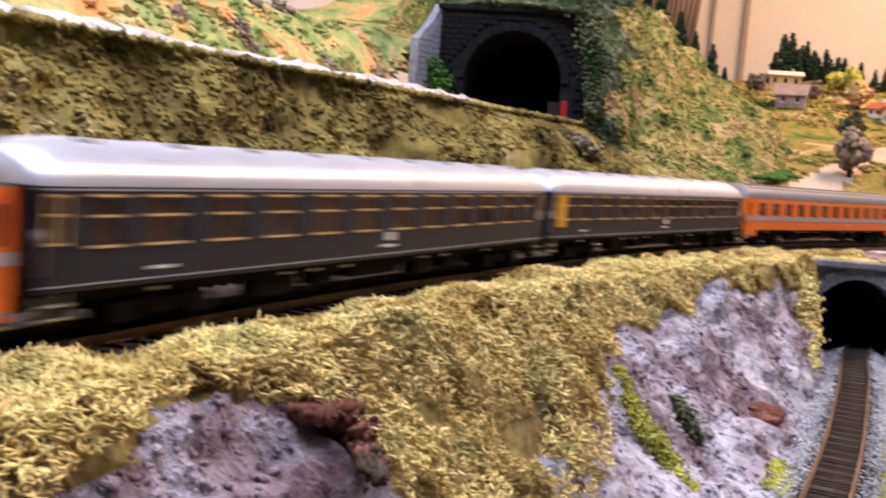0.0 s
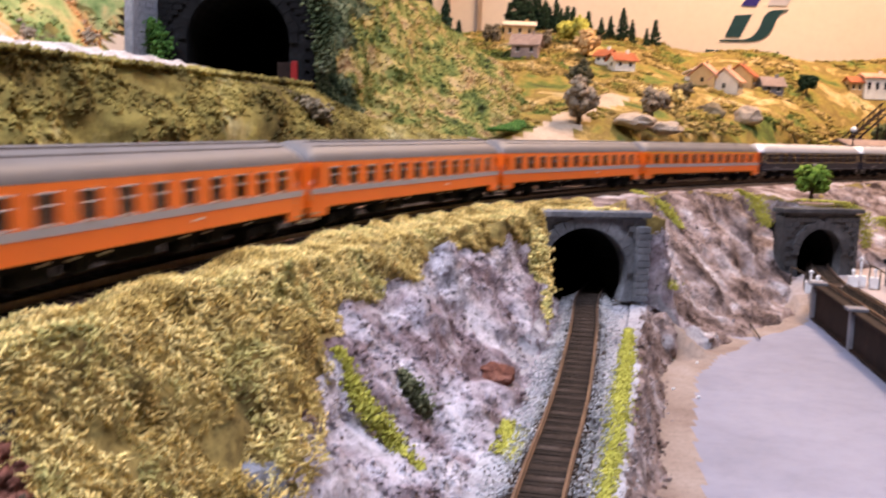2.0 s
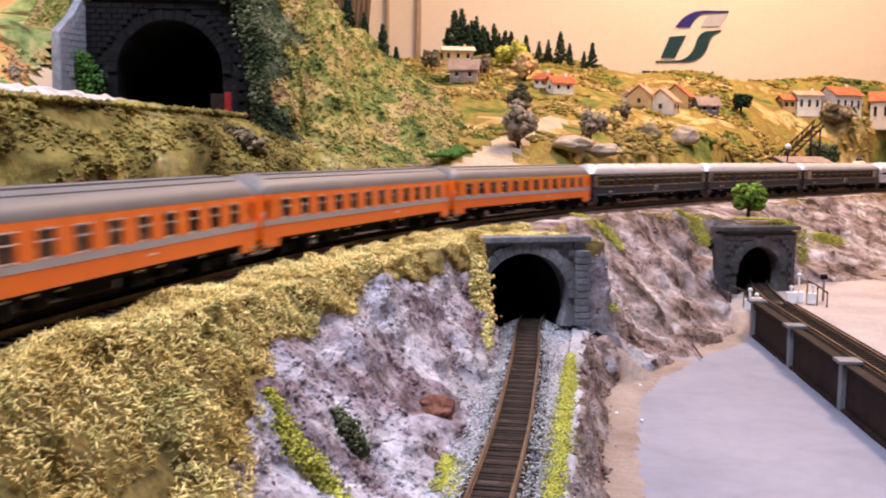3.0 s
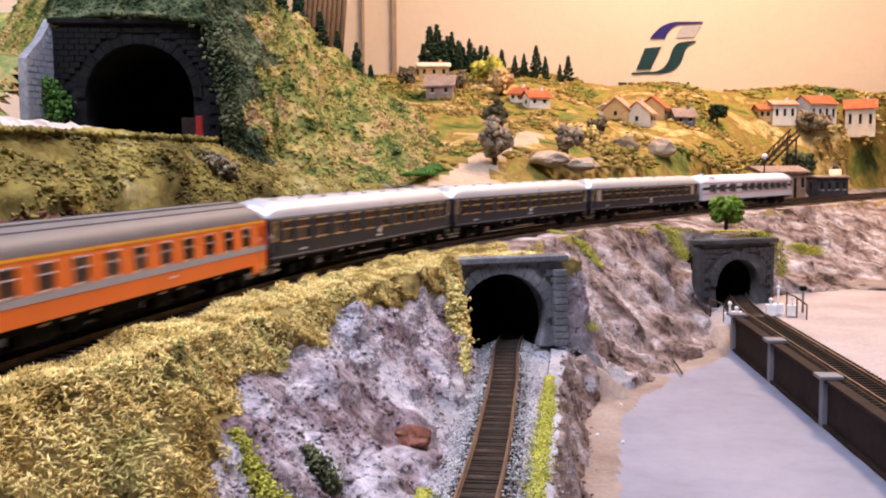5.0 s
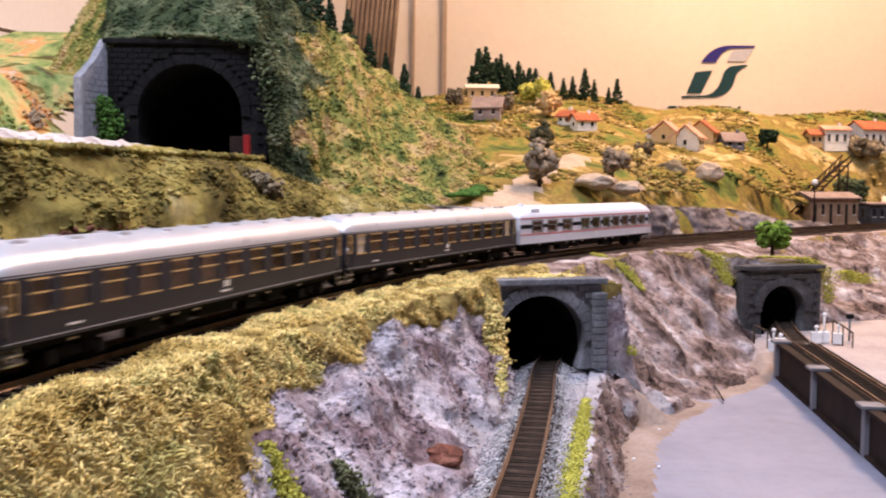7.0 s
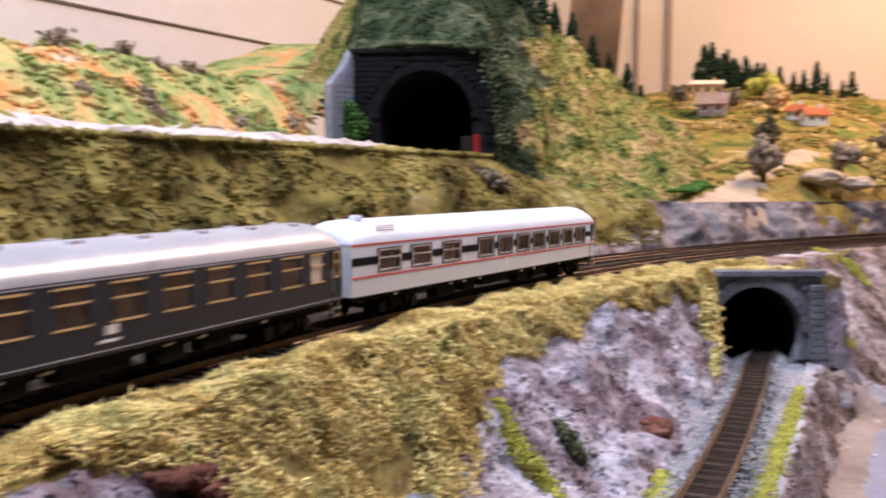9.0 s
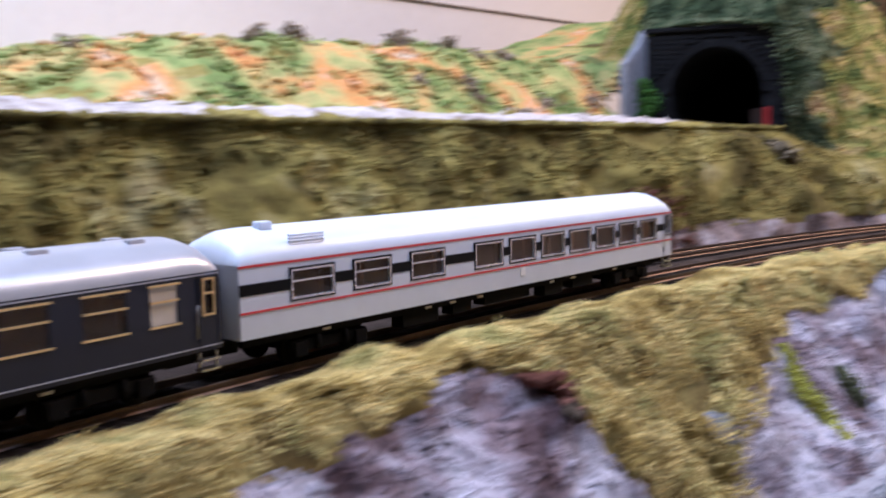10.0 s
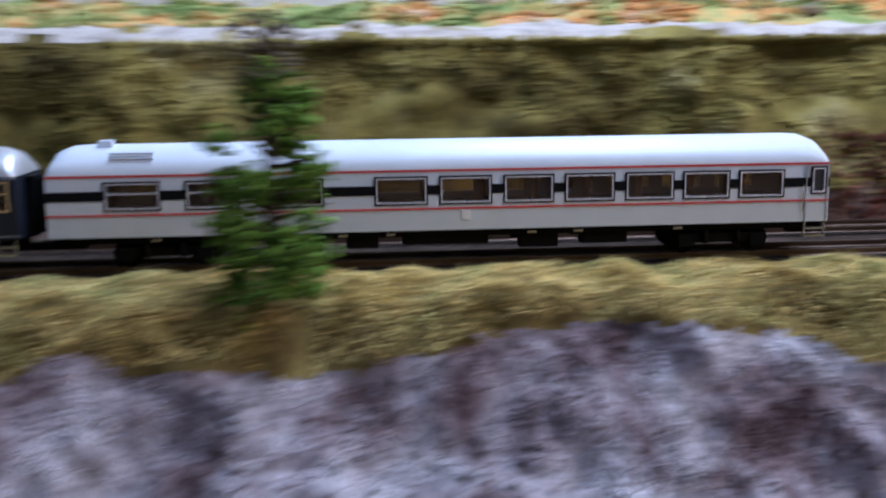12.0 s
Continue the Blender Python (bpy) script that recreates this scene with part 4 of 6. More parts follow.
# pale wing wall of the high portal
bm = prism(bmesh.new(), [(0, -0.002), (0.038, -0.002), (0.038, 0.112), (0.022, 0.092), (0, 0.074)], 0.008)
w = part("wing_wall", bm, STONE_PALE, p_high, "blue-grey stone wing wall with a sloping top")
w.matrix_local = pose(-0.0885, -0.038, 0, 0, 0, 71)
cube = None
for row in range(19):
    z = 0.001 + row * 0.0056
    for k in range(6):
        xa = k * 0.0095 - (0.0045 if row % 2 else 0)
        xa, xb = max(0.0005, xa), min(0.0375, xa + 0.0088)
        lim = float(np.interp((xa + xb) / 2, [0, 0.022, 0.038], [0.072, 0.090, 0.109]))
        if z + 0.005 > lim or xb - xa < 0.002:
            continue
        if cube is None:
            cube = ob = part("stone", box(bmesh.new(), -0.5, 0.5, -0.5, 0.5, -0.5, 0.5), STONE_PALE, w)
        else:
            ob = share("stone", cube, w)
        ob.matrix_local = Matrix.LocRotScale(((xa + xb) / 2, -0.0006, z + 0.0024), None, (xb - xa, 0.0016, 0.0048))

# ---- branch track out of the low tunnel ----
def smooth_line(pts, step):
    pts = np.array(pts, float)
    d = np.concatenate([[0], np.cumsum(np.linalg.norm(np.diff(pts, axis=0), axis=1))])
    t = np.arange(0, d[-1], step)
    out = np.stack([np.interp(t, d, pts[:, k]) for k in range(pts.shape[1])], -1)
    w = max(3, int(0.06 / step))
    pad = np.concatenate([np.repeat(out[:1], w, 0), out, np.repeat(out[-1:], w, 0)])
    ker = np.ones(2 * w + 1) / (2 * w + 1)
    sm = np.stack([np.convolve(pad[:, k], ker, "valid") for k in range(out.shape[1])], -1)
    sm[0], sm[-1] = out[0], out[-1]
    return sm


def small_track(name, pts, z, label, bed=True, spacing=0.0058):
    root = tagged(new(name), label, "railway track", kind="structure")
    mid = smooth_line(pts, 0.004)
    tang = np.gradient(mid, axis=0)
    tang /= np.linalg.norm(tang, axis=1, keepdims=True)
    nrm = np.stack([tang[:, 1], -tang[:, 0]], -1)
    for side in (-1, 1):
        bm = bmesh.new()
        rail_strip(bm, [(*p, z) for p in mid + nrm * side * 0.0083], 0.0011, 0.0025)
        part("rail", bm, RAIL, root, "rusty rail with a bright head")
    base = None
    L = 0.004 * (len(mid) - 1)
    for k in range(int(L / spacing)):
        i = min(len(mid) - 1, int(k * spacing / 0.004))
        m = Matrix.Translation((*mid[i], z)) @ Matrix.Rotation(math.atan2(tang[i, 1], tang[i, 0]) - math.pi / 2, 4, "Z")
        if base is None:
            base = ob = part("sleeper", sleeper_bm(), SLEEPER, root)
        else:
            ob = share("sleeper", base, root)
        ob.matrix_local = m
    if bed:
        offs = [-0.016, -0.0130, -0.0105, 0.0105, 0.0130, 0.016]
        zs = [-0.0105, -0.0055, -0.0030, -0.0030, -0.0055, -0.0105]
        P = np.array([[(*(mid[i] + nrm[i] * o), z + h + 0.0006 * noise.noise(Vector((i * 0.5, o * 300, 0)))) for o, h in zip(offs, zs)] for i in range(len(mid))])
        g = grid_object("ballast", P, [BALLAST])
        g.parent = root
    return root


BRANCH = [(0.085, 0.90), (0.060, 0.80), (0.047, 0.735), (0.043, 0.66), (0.034, 0.57), (0.0215, 0.45), (0.003, 0.32), (-0.010, 0.2), (-0.02, 0.02), (-0.02, -0.25)]
small_track("branch_track", BRANCH, -0.0665, "brown branch track curving out of the low stone tunnel")

# lime turf strips, moss on the right of the branch track, small stones
def patch(name, pts, width, count, mat, label, size=(0.0003, 0.0008), lift=0.0):
    raw = np.array(pts, float)
    run = np.concatenate([[0], np.cumsum(np.linalg.norm(np.diff(raw, axis=0), axis=1))])
    line_pts = np.stack([np.interp(np.linspace(0, run[-1], 120), run, raw[:, k]) for k in range(3)], -1)
    i = RNG.integers(0, len(line_pts), count)
    taper = (0.35 + 0.65 * np.sin(np.linspace(0.1, 3.0, len(line_pts))))[i]
    c = line_pts[i] + np.stack([RNG.normal(0, width, count) * taper, RNG.normal(0, width * 0.7, count) * taper, RNG.uniform(0, 0.0012, count) + lift], -1)
    return tagged(crumbs(name, c, RNG.uniform(*size, count), mat, 0.5, 0.9), label, "turf", kind="stuff")


patch("lime_turf", [(0.0715, 0.655, -0.0745), (0.060, 0.56, -0.0745), (0.0475, 0.48, -0.0745), (0.040, 0.42, -0.0745), (0.02, 0.29, -0.0745)], 0.0030, 5000, LIME, "lime-green turf strip beside the branch track")
patch("lime_turf", [(-0.0728, 0.3535, -0.0285), (-0.0660, 0.346, -0.0405), (-0.0597, 0.3398, -0.0467), (-0.0471, 0.3352, -0.0592), (-0.038, 0.328, -0.065)], 0.0024, 2600, LIME, "curving lime-green turf strip on the rock slope")
patch("lime_turf", [(-0.012, 0.425, -0.0735), (-0.006, 0.40, -0.0745), (-0.003, 0.375, -0.0748)], 0.0046, 2000, LIME, "lime-green turf clump at the foot of the slope")
patch("green_turf", [(-0.0532, 0.3846, -0.0435), (-0.0475, 0.386, -0.0540), (-0.0421, 0.3879, -0.0628)], 0.0036, 1800, DULLGREEN, "dull green turf clump on the rock slope")
patch("yellow_turf", [(0.112, 1.020, -0.005), (0.118, 1.005, -0.006), (0.1391, 0.9931, -0.0165), (0.1557, 0.9745, -0.0365)], 0.0036, 1400, LIME, "yellow-green streak down the cliff", (0.0004, 0.0010), 0.0012)
patch("yellow_turf", [(0.113, 0.782, -0.056), (0.119, 0.770, -0.064)], 0.004, 200, LIME, "yellow-green tuft on the cliff")
patch("yellow_turf", [(0.232, 1.09, -0.004), (0.250, 1.085, -0.014), (0.258, 1.06, -0.040)], 0.005, 900, LIME, "yellow-green turf beside the yard tunnel", (0.0004, 0.0011), 0.002)
patch("yellow_turf", [(0.300, 1.105, -0.012), (0.345, 1.108, -0.013), (0.368, 1.105, -0.024), (0.374, 1.10, -0.06)], 0.006, 1300, LIME, "yellow-green turf over the yard tunnel", (0.0004, 0.0011), 0.001)
patch("yellow_turf", [(0.425, 1.20, -0.035), (0.440, 1.19, -0.048)], 0.010, 900, LIME, "yellow-green turf on the far cliff", (0.0004, 0.0011), 0.002)
patch("moss_strip", [(0.002, 0.740, -0.006), (0.0045, 0.715, -0.011), (0.0068, 0.702, -0.0185), (0.0090, 0.690, -0.034), (0.0100, 0.680, -0.0455), (0.0108, 0.655, -0.057), (0.0114, 0.62, -0.0700)], 0.0042, 6500, MOSS, "yellow moss hanging down beside the low tunnel", (0.0007, 0.0015))
patch("moss_strip", [(0.000, 0.755, -0.008), (0.045, 0.763, -0.0055), (0.074, 0.775, -0.0060)], 0.0060, 2600, MOSS, "yellow moss along the top of the low tunnel", (0.0007, 0.0015), 0.001)
def chippings(name, off, count, z, label):
    mid = smooth_line(BRANCH, 0.004)
    tang = np.gradient(mid, axis=0)
    tang /= np.linalg.norm(tang, axis=1, keepdims=True)
    i = RNG.integers(35, len(mid), count)
    o = np.sign(off) * (0.0095 + np.abs(RNG.normal(0, abs(off), count)))
    c = np.stack([mid[i, 0] + tang[i, 1] * -o, mid[i, 1] + tang[i, 0] * o, z - 0.42 * np.clip(np.abs(o) - 0.010, 0, 0.013) + RNG.uniform(-0.0006, 0.0006, count)], -1)
    tagged(crumbs(name, c, RNG.uniform(0.00025, 0.00075, count), CHIP, 0.3, 0.8), label, "gravel", kind="stuff")


chippings("chippings", -0.008, 7000, -0.0692, "pale blue-grey chippings beside the branch track")
chippings("chippings", 0.008, 7000, -0.0692, "pale blue-grey chippings beside the branch track")
patch("portal_shrubs", [(-0.345, 0.935, 0.196), (-0.30, 0.932, 0.199), (-0.25, 0.936, 0.199), (-0.205, 0.936, 0.192), (-0.192, 0.930, 0.15), (-0.188, 0.925, 0.10)], 0.007, 3000, DARKGREEN, "dark green shrubs hanging over the portal coping", (0.0006, 0.0020))
patch("hedge", [(-0.036, 1.125, 0.052), (-0.020, 1.16, 0.052), (-0.004, 1.25, 0.062)], 0.006, 1200, IVY, "green hedge along the foot of the slope", (0.0008, 0.0022))
patch("rust_twig", [(-0.124, 0.200, -0.010), (-0.116, 0.178, -0.018), (-0.098, 0.158, -0.022)], 0.0022, 500, BARK, "dark brown twig lying on the rock slope", (0.0006, 0.0016))
patch("hedge", [(-0.192, 0.785, 0.076), (-0.178, 0.785, 0.066), (-0.166, 0.79, 0.054)], 0.008, 1600, BUSHBROWN, "brown hedge tuft at the end of the bank", (0.0008, 0.002))
patch("ivy", [(-0.350, 0.915, 0.088), (-0.346, 0.918, 0.115), (-0.350, 0.915, 0.142)], 0.007, 900, IVY, "bright green ivy against the portal wall", (0.0008, 0.0022))
patch("edge_moss", [(float(line(s, interp_rows(s, BACK, 2))[0]) + 0.002, float(line(s, interp_rows(s, BACK, 2))[1]), 0.085) for s in np.arange(-0.9, 0.37, 0.03)], 0.0035, 6000, BANK, "olive moss along the edge of the ledge", (0.0008, 0.0024))


def boulder(where, size, mat, label, seed):
    bm = bmesh.new()
    bmesh.ops.create_icosphere(bm, subdivisions=3, radius=1.0)
    for v in bm.verts:
        v.co *= 1 + 0.35 * noise.noise(v.co * 1.4 + Vector((seed, 0, 0))) + 0.12 * noise.noise(v.co * 4 + Vector((seed, 0, 0)))
        v.co = Vector((v.co.x * size[0], v.co.y * size[1], v.co.z * size[2]))
    ob = tagged(part("boulder", bm, mat), label, "rock")
    ob.location = where
    return ob


boulder((-0.0150, 0.478, -0.0655), (0.010, 0.011, 0.0055), REDROCK, "rust-brown rock on the scree slope", 1)
boulder((-0.083, 0.262, -0.052), (0.011, 0.012, 0.014), STONE_PALE, "blue-grey boulder at the foot of the slope", 2)
boulder((0.104, 0.752, -0.098), (0.017, 0.016, 0.018), CLIFF, "grey-brown rock beside the low tunnel", 3)
boulder((0.145, 1.335, far_height(0.145, 1.335) + 0.004), (0.026, 0.022, 0.010), DIRTROAD, "tan boulder in the meadow", 4)
boulder((0.190, 1.36, far_height(0.19, 1.36) + 0.004), (0.022, 0.015, 0.009), DIRTROAD, "tan boulder in the meadow", 5)
boulder((0.358, 1.635, far_height(0.358, 1.635) + 0.008), (0.022, 0.016, 0.016), DIRTROAD, "tan boulder on the meadow slope", 6)
boulder((0.30, 1.64, far_height(0.30, 1.64) + 0.006), (0.022, 0.016, 0.013), BUSHBROWN, "brown rock on the meadow slope", 7)
patch("red_rubble", [(-0.119, 0.160, -0.0115), (-0.1150, 0.172, -0.0120), (-0.110, 0.171, -0.0165), (-0.1045, 0.1670, -0.0225)], 0.0024, 620, REDROCK, "red-brown broken rock poking out of the mossy slope", (0.0007, 0.0020))
boulder((0.530, 1.225, -0.0875), (0.034, 0.030, 0.007), SAND, "low sandy-brown rubble mound on the pale yard", 24)
for k in range(9):
    x, y = 0.115 + 0.02 * RNG.uniform(-1, 1), 0.70 + 0.09 * RNG.uniform(-1, 1)
    boulder((x, y, -0.1125), (0.0012, 0.0012, 0.0009), WHITE, "tiny white pebble on the sandy rim", 10 + k)
stick = tagged(part("stick", tube(bmesh.new(), (0.214, 0.944, -0.1115), (0.203, 0.837, -0.1115), 0.0009, 0.0007), BARK), "thin dark stick on the pit floor", "stick")

# ---- girder wall with the yard track on it ----
def girder_wall():
    root = tagged(new("girder_wall"), "rust-brown plate girder wall with grey posts, carrying a track on its deck", "girder wall")
    root.matrix_world = pose(0.300, 0.950, -0.113, 0, 0, 176.1)
    L = 0.90                                        # runs along local +y
    for x in (0.020,):
        bm = box(bmesh.new(), x - 0.0012, x + 0.0012, 0, L, 0.002, 0.032)
        box(bm, x - 0.004, x + 0.004, 0, L, 0.031, 0.0335, bevel=0.0004)
        box(bm, x - 0.004, x + 0.004, 0, L, 0.0, 0.0025, bevel=0.0004)
        part("girder", bm, RUST, root)
        for y in np.arange(0.0, L, 0.138):
            bm = box(bmesh.new(), x - 0.0045, x + 0.0045, y, y + 0.008, 0.0, 0.034, bevel=0.0006)
            box(bm, x - 0.008, x + 0.008, y - 0.003, y + 0.013, 0.0335, 0.0360, bevel=0.0005)
            part("post", bm, GREYPOST, root, "grey post with a cap")
    for y in np.arange(0.004, L, 0.0075):
        if y < 0.01:
            base = ob = part("tie", box(bmesh.new(), -0.017, 0.017, -0.0016, 0.0016, 0.0300, 0.0325), SLEEPER, root)
        else:
            ob = share("tie", base, root)
        ob.location = (0, float(y), 0)
    part("deck", box(bmesh.new(), -0.0185, 0.0185, 0, L, 0.0275, 0.0302), RUST, root)
    for x in (-0.0087, 0.0087):
        bm = bmesh.new()
        rail_strip(bm, [(x, 0.0, 0.0350), (x, L, 0.0350)], 0.0011, 0.0025)
        part("rail", bm, RAIL, root)


girder_wall()
small_track("yard_track", [(0.355, 1.20), (0.318, 1.075), (0.3005, 0.955)], -0.0785, "short track from the turntable into the dark tunnel", bed=True)


def railing(points, label):
    root = tagged(new("railing"), label, "railing", "railings by the turntable")
    bm = bmesh.new()
    top = [Vector(p) for p in points]
    for a, b in zip(top, top[1:]):
        tube(bm, a, b, 0.0008)
    part("handrail", bm, BARK, root)
    for p in top:
        part("post", tube(bmesh.new(), (p.x, p.y, -0.0905), p, 0.0008), BARK, root)


railing([(0.352, 1.020, -0.068), (0.350, 0.985, -0.068), (0.347, 0.950, -0.070)], "brown pipe railing beside the turntable track")
railing([(0.272, 1.010, -0.072), (0.277, 0.980, -0.074)], "brown pipe railing beside the turntable pit")


def dwarf_signal(x, y, z, h, label):
    root = tagged(new("dwarf_signal"), label, "signal", "white signals by the turntable")
    root.matrix_world = pose(x, y, z, 0, 0, -12)
    part("base", box(bmesh.new(), -0.005, 0.005, -0.004, 0.004, 0, 0.011, bevel=0.0006), WHITE, root)
    part("mast", tube(bmesh.new(), (0, 0, 0.009), (0, 0, h), 0.0011), WHITE, root)
    bm = bmesh.new()
    bmesh.ops.create_icosphere(bm, subdivisions=2, radius=0.0022, matrix=Matrix.Translation((0, 0, h)))
    part("lamp_head", bm, WHITE, root)


dwarf_signal(0.2785, 0.965, -0.0905, 0.020, "small white signal with a round head at the turntable")
dwarf_signal(0.288, 0.975, -0.0905, 0.014, "small white signal box at the turntable")
dwarf_signal(0.345, 1.025, -0.0905, 0.028, "small white signal with a round head near the tunnel")
dwarf_signal(0.336, 1.020, -0.0905, 0.016, "small white signal box near the tunnel")
dwarf_signal(0.356, 1.015, -0.0905, 0.018, "small white signal box near the railing")
post = tagged(new("track_post"), "black-capped grey post by the yard", "post")
post.location = (0.372, 1.03, -0.0905)
part("pole", tube(bmesh.new(), (0, 0, 0), (0, 0, 0.026), 0.0013), GREYPOST, post)
part("cap", tube(bmesh.new(), (-0.003, 0, 0.026), (0.003, 0, 0.026), 0.0026, n=12), BLACK, post)

marker = tagged(new("red_signal_box"), "red trackside box beside the high tunnel", "signal box")
marker.matrix_world = pose(-0.2165, 0.918, 0.0845, 0, 0, 0)
part("panel", box(bmesh.new(), -0.001, 0.0045, -0.003, 0.003, 0, 0.024, bevel=0.0005), REDPOST, marker)
part("side_panel", box(bmesh.new(), -0.014, -0.0015, -0.001, 0.002, 0.002, 0.0225, bevel=0.0005), RUST, marker, "dull brown panel")

# ---- buildings ----
def house(x, y, w, d, h, turn, wall_mat, roof_mat, label, pitch=0.5, z=None, chimney=True, doors=0):
    root = tagged(new("house"), label, "house", "village houses")
    low = min(far_height(x + a * w * 0.4, y + b * d * 0.4) for a in (-1, 0, 1) for b in (-1, 0, 1))
    root.matrix_world = pose(x, y, low + 0.001 if z is None else z - 0.004, 0, 0, turn)
    h = h + (0 if z is not None else far_height(x, y) - low)
    t = 0.0012
    bm = box(bmesh.new(), -w / 2, w / 2, -d / 2, d / 2, 0, h)
    prism(bm, [(-d / 2, h), (d / 2, h), (0, h + d / 2 * pitch)], w, Matrix.Translation((-w / 2, 0, 0)) @ Matrix.Rotation(radians(-90), 4, "Z") @ Matrix.Scale(1, 4))
    part("wall", bm, wall_mat, root)
    bm = bmesh.new()
    o, rise = 0.005, d / 2 * pitch
    for s in (-1, 1):
        a = [(-w / 2 - o, s * (d / 2 + o), h - o * pitch), (w / 2 + o, s * (d / 2 + o), h - o * pitch), (w / 2 + o, 0, h + rise), (-w / 2 - o, 0, h + rise)]
        lo = [bm.verts.new(Vector(p) + Vector((0, 0, 0.0006))) for p in a]
        hi = [bm.verts.new(Vector(p) + Vector((0, 0, 0.0030))) for p in a]
        bm.faces.new(lo[::-1])
        bm.faces.new(hi)
        for k in range(4):
            bm.faces.new((lo[k], lo[(k + 1) % 4], hi[(k + 1) % 4], hi[k]))
    bmesh.ops.recalc_face_normals(bm, faces=bm.faces)
    roof = part("roof", bm, roof_mat, root)
    if chimney:
        part("chimney", box(bmesh.new(), w * 0.2, w * 0.2 + 0.005, -0.0025, 0.0025, h + rise * 0.5, h + rise + 0.008, bevel=0.0004), wall_mat, roof)
    n = max(2, int(w / 0.017))
    for k in range(n):
        cx = -w / 2 + (k + 0.5) * w / n
        for sgn in (-1, 1):
            door = doors and k % 2 == 0
            win = part("door" if door else "window", box(bmesh.new(), cx - 0.003, cx + 0.003, sgn * d / 2 - 0.0008, sgn * d / 2 + 0.0008, 0.004 if door else h * 0.45, h * 0.8, bevel=0.0003), DARKPANE, root)
            part("sill", box(bmesh.new(), cx - 0.004, cx + 0.004, sgn * (d / 2 + 0.001) - 0.001, sgn * (d / 2 + 0.001) + 0.001, (0.003 if door else h * 0.45 - 0.0012), (0.004 if door else h * 0.45), ), PLASTER_W, win)
    for sgn in (-1, 1):
        part("window", box(bmesh.new(), sgn * w / 2 - 0.0008, sgn * w / 2 + 0.0008, -0.003, 0.003, h * 0.45, h * 0.8, bevel=0.0003), DARKPANE, root)
    return root


house(-0.010, 2.12, 0.060, 0.040, 0.026, 4, PLASTER_O, PLASTER, "ochre house with a pale roof under the firs", 0.35)
house(0.005, 1.92, 0.050, 0.042, 0.020, -10, SLATEROOF, SLATEROOF, "brown house with a grey-brown roof", 0.8)
house(0.180, 1.892, 0.040, 0.032, 0.015, 20, PLASTER_W, TILE, "white cottage with a red tiled roof", 0.7)
house(0.152, 1.920, 0.026, 0.026, 0.013, -35, PLASTER_W, TILE, "small white cottage with a red roof", 0.7)
house(0.331, 1.885, 0.032, 0.046, 0.016, 62, PLASTER_O, TILE_P, "ochre row house with a pink roof", 0.8)
house(0.368, 1.872, 0.034, 0.050, 0.015, 62, PLASTER, TILE_P, "cream row house with a pink roof", 0.8)
house(0.414, 1.965, 0.036, 0.05, 0.020, 62, PLASTER_O, TILE, "ochre row house with a red roof", 0.8)
house(0.318, 1.930, 0.026, 0.024, 0.012, 62, PLASTER, PLASTER, "low cream outbuilding beside the row houses", 0.5)
house(0.463, 1.940, 0.038, 0.028, 0.014, 10, GREYPOST, SLATEROOF, "small grey house with a grey roof", 0.9)
house(0.723, 2.160, 0.052, 0.036, 0.028, 8, PLASTER_W, TILE_P, "white house with a pink roof", 0.4)
house(0.682, 2.155, 0.026, 0.028, 0.013, 8, PLASTER_O, TILE, "small ochre house with a red roof", 0.6)
house(0.800, 2.175, 0.074, 0.050, 0.020, 25, PLASTER_W, TILE, "large white house with a red tiled roof", 0.65)
house(0.905, 2.195, 0.060, 0.050, 0.020, -20, PLASTER, TILE, "cream house with a red tiled roof", 0.7)
# engine shed and its neighbours by the far track
house(0.610, 1.850, 0.105, 0.050, 0.052, 24, BRICKBROWN, SLATEROOF, "long brown brick shed with tall dark doorways beside the track", 0.35, -0.004, False, 1)
house(0.735, 1.930, 0.070, 0.040, 0.040, 20, STONE, SLATEROOF, "dark grey flat shed beside the track", 0.1, -0.004, False)
tower = tagged(new("water_tower"), "pale round tower with a dark cap behind the shed", "tower")
tower.location = (0.760, 1.95, -0.004)
part("shaft", tube(bmesh.new(), (0, 0, 0), (0, 0, 0.052), 0.013, 0.011, 20), PLASTER, tower)
part("cap", tube(bmesh.new(), (0, 0, 0.052), (0, 0, 0.062), 0.007, 0.003, 16), STONE, tower)


def conveyor():
    root = tagged(new("coal_conveyor"), "dark brown timber conveyor ramp rising over the brick shed", "conveyor")
    a, b = Vector((0.520, 1.800, 0.0)), Vector((0.672, 1.925, 0.112))
    d = (b - a).normalized()
    side = d.cross(Vector((0, 0, 1))).normalized()
    for s in (-1, 1):
        part("beam", tube(bmesh.new(), a + side * 0.009 * s, b + side * 0.009 * s, 0.0022, n=6), RUST, root)
        part("upper_beam", tube(bmesh.new(), a + side * 0.009 * s + Vector((0, 0, 0.012)), b + side * 0.009 * s + Vector((0, 0, 0.012)), 0.0016, n=6), RUST, root)
    for k in range(12):
        p, q = a + (b - a) * (k / 12), a + (b - a) * ((k + 1) / 12)
        part("brace", tube(bmesh.new(), p - side * 0.009, q - side * 0.009 + Vector((0, 0, 0.012)), 0.0010, n=5), RUST, root)
        part("tread", tube(bmesh.new(), p - side * 0.009, p + side * 0.009, 0.0014, n=5), RUST, root)
    for t in (0.55, 0.95):
        p = a + (b - a) * t
        for s in (-1, 1):
            part("leg", tube(bmesh.new(), (p.x + side.x * 0.009 * s, p.y + side.y * 0.009 * s, -0.004), p + side * 0.009 * s, 0.0018, n=6), RUST, root)


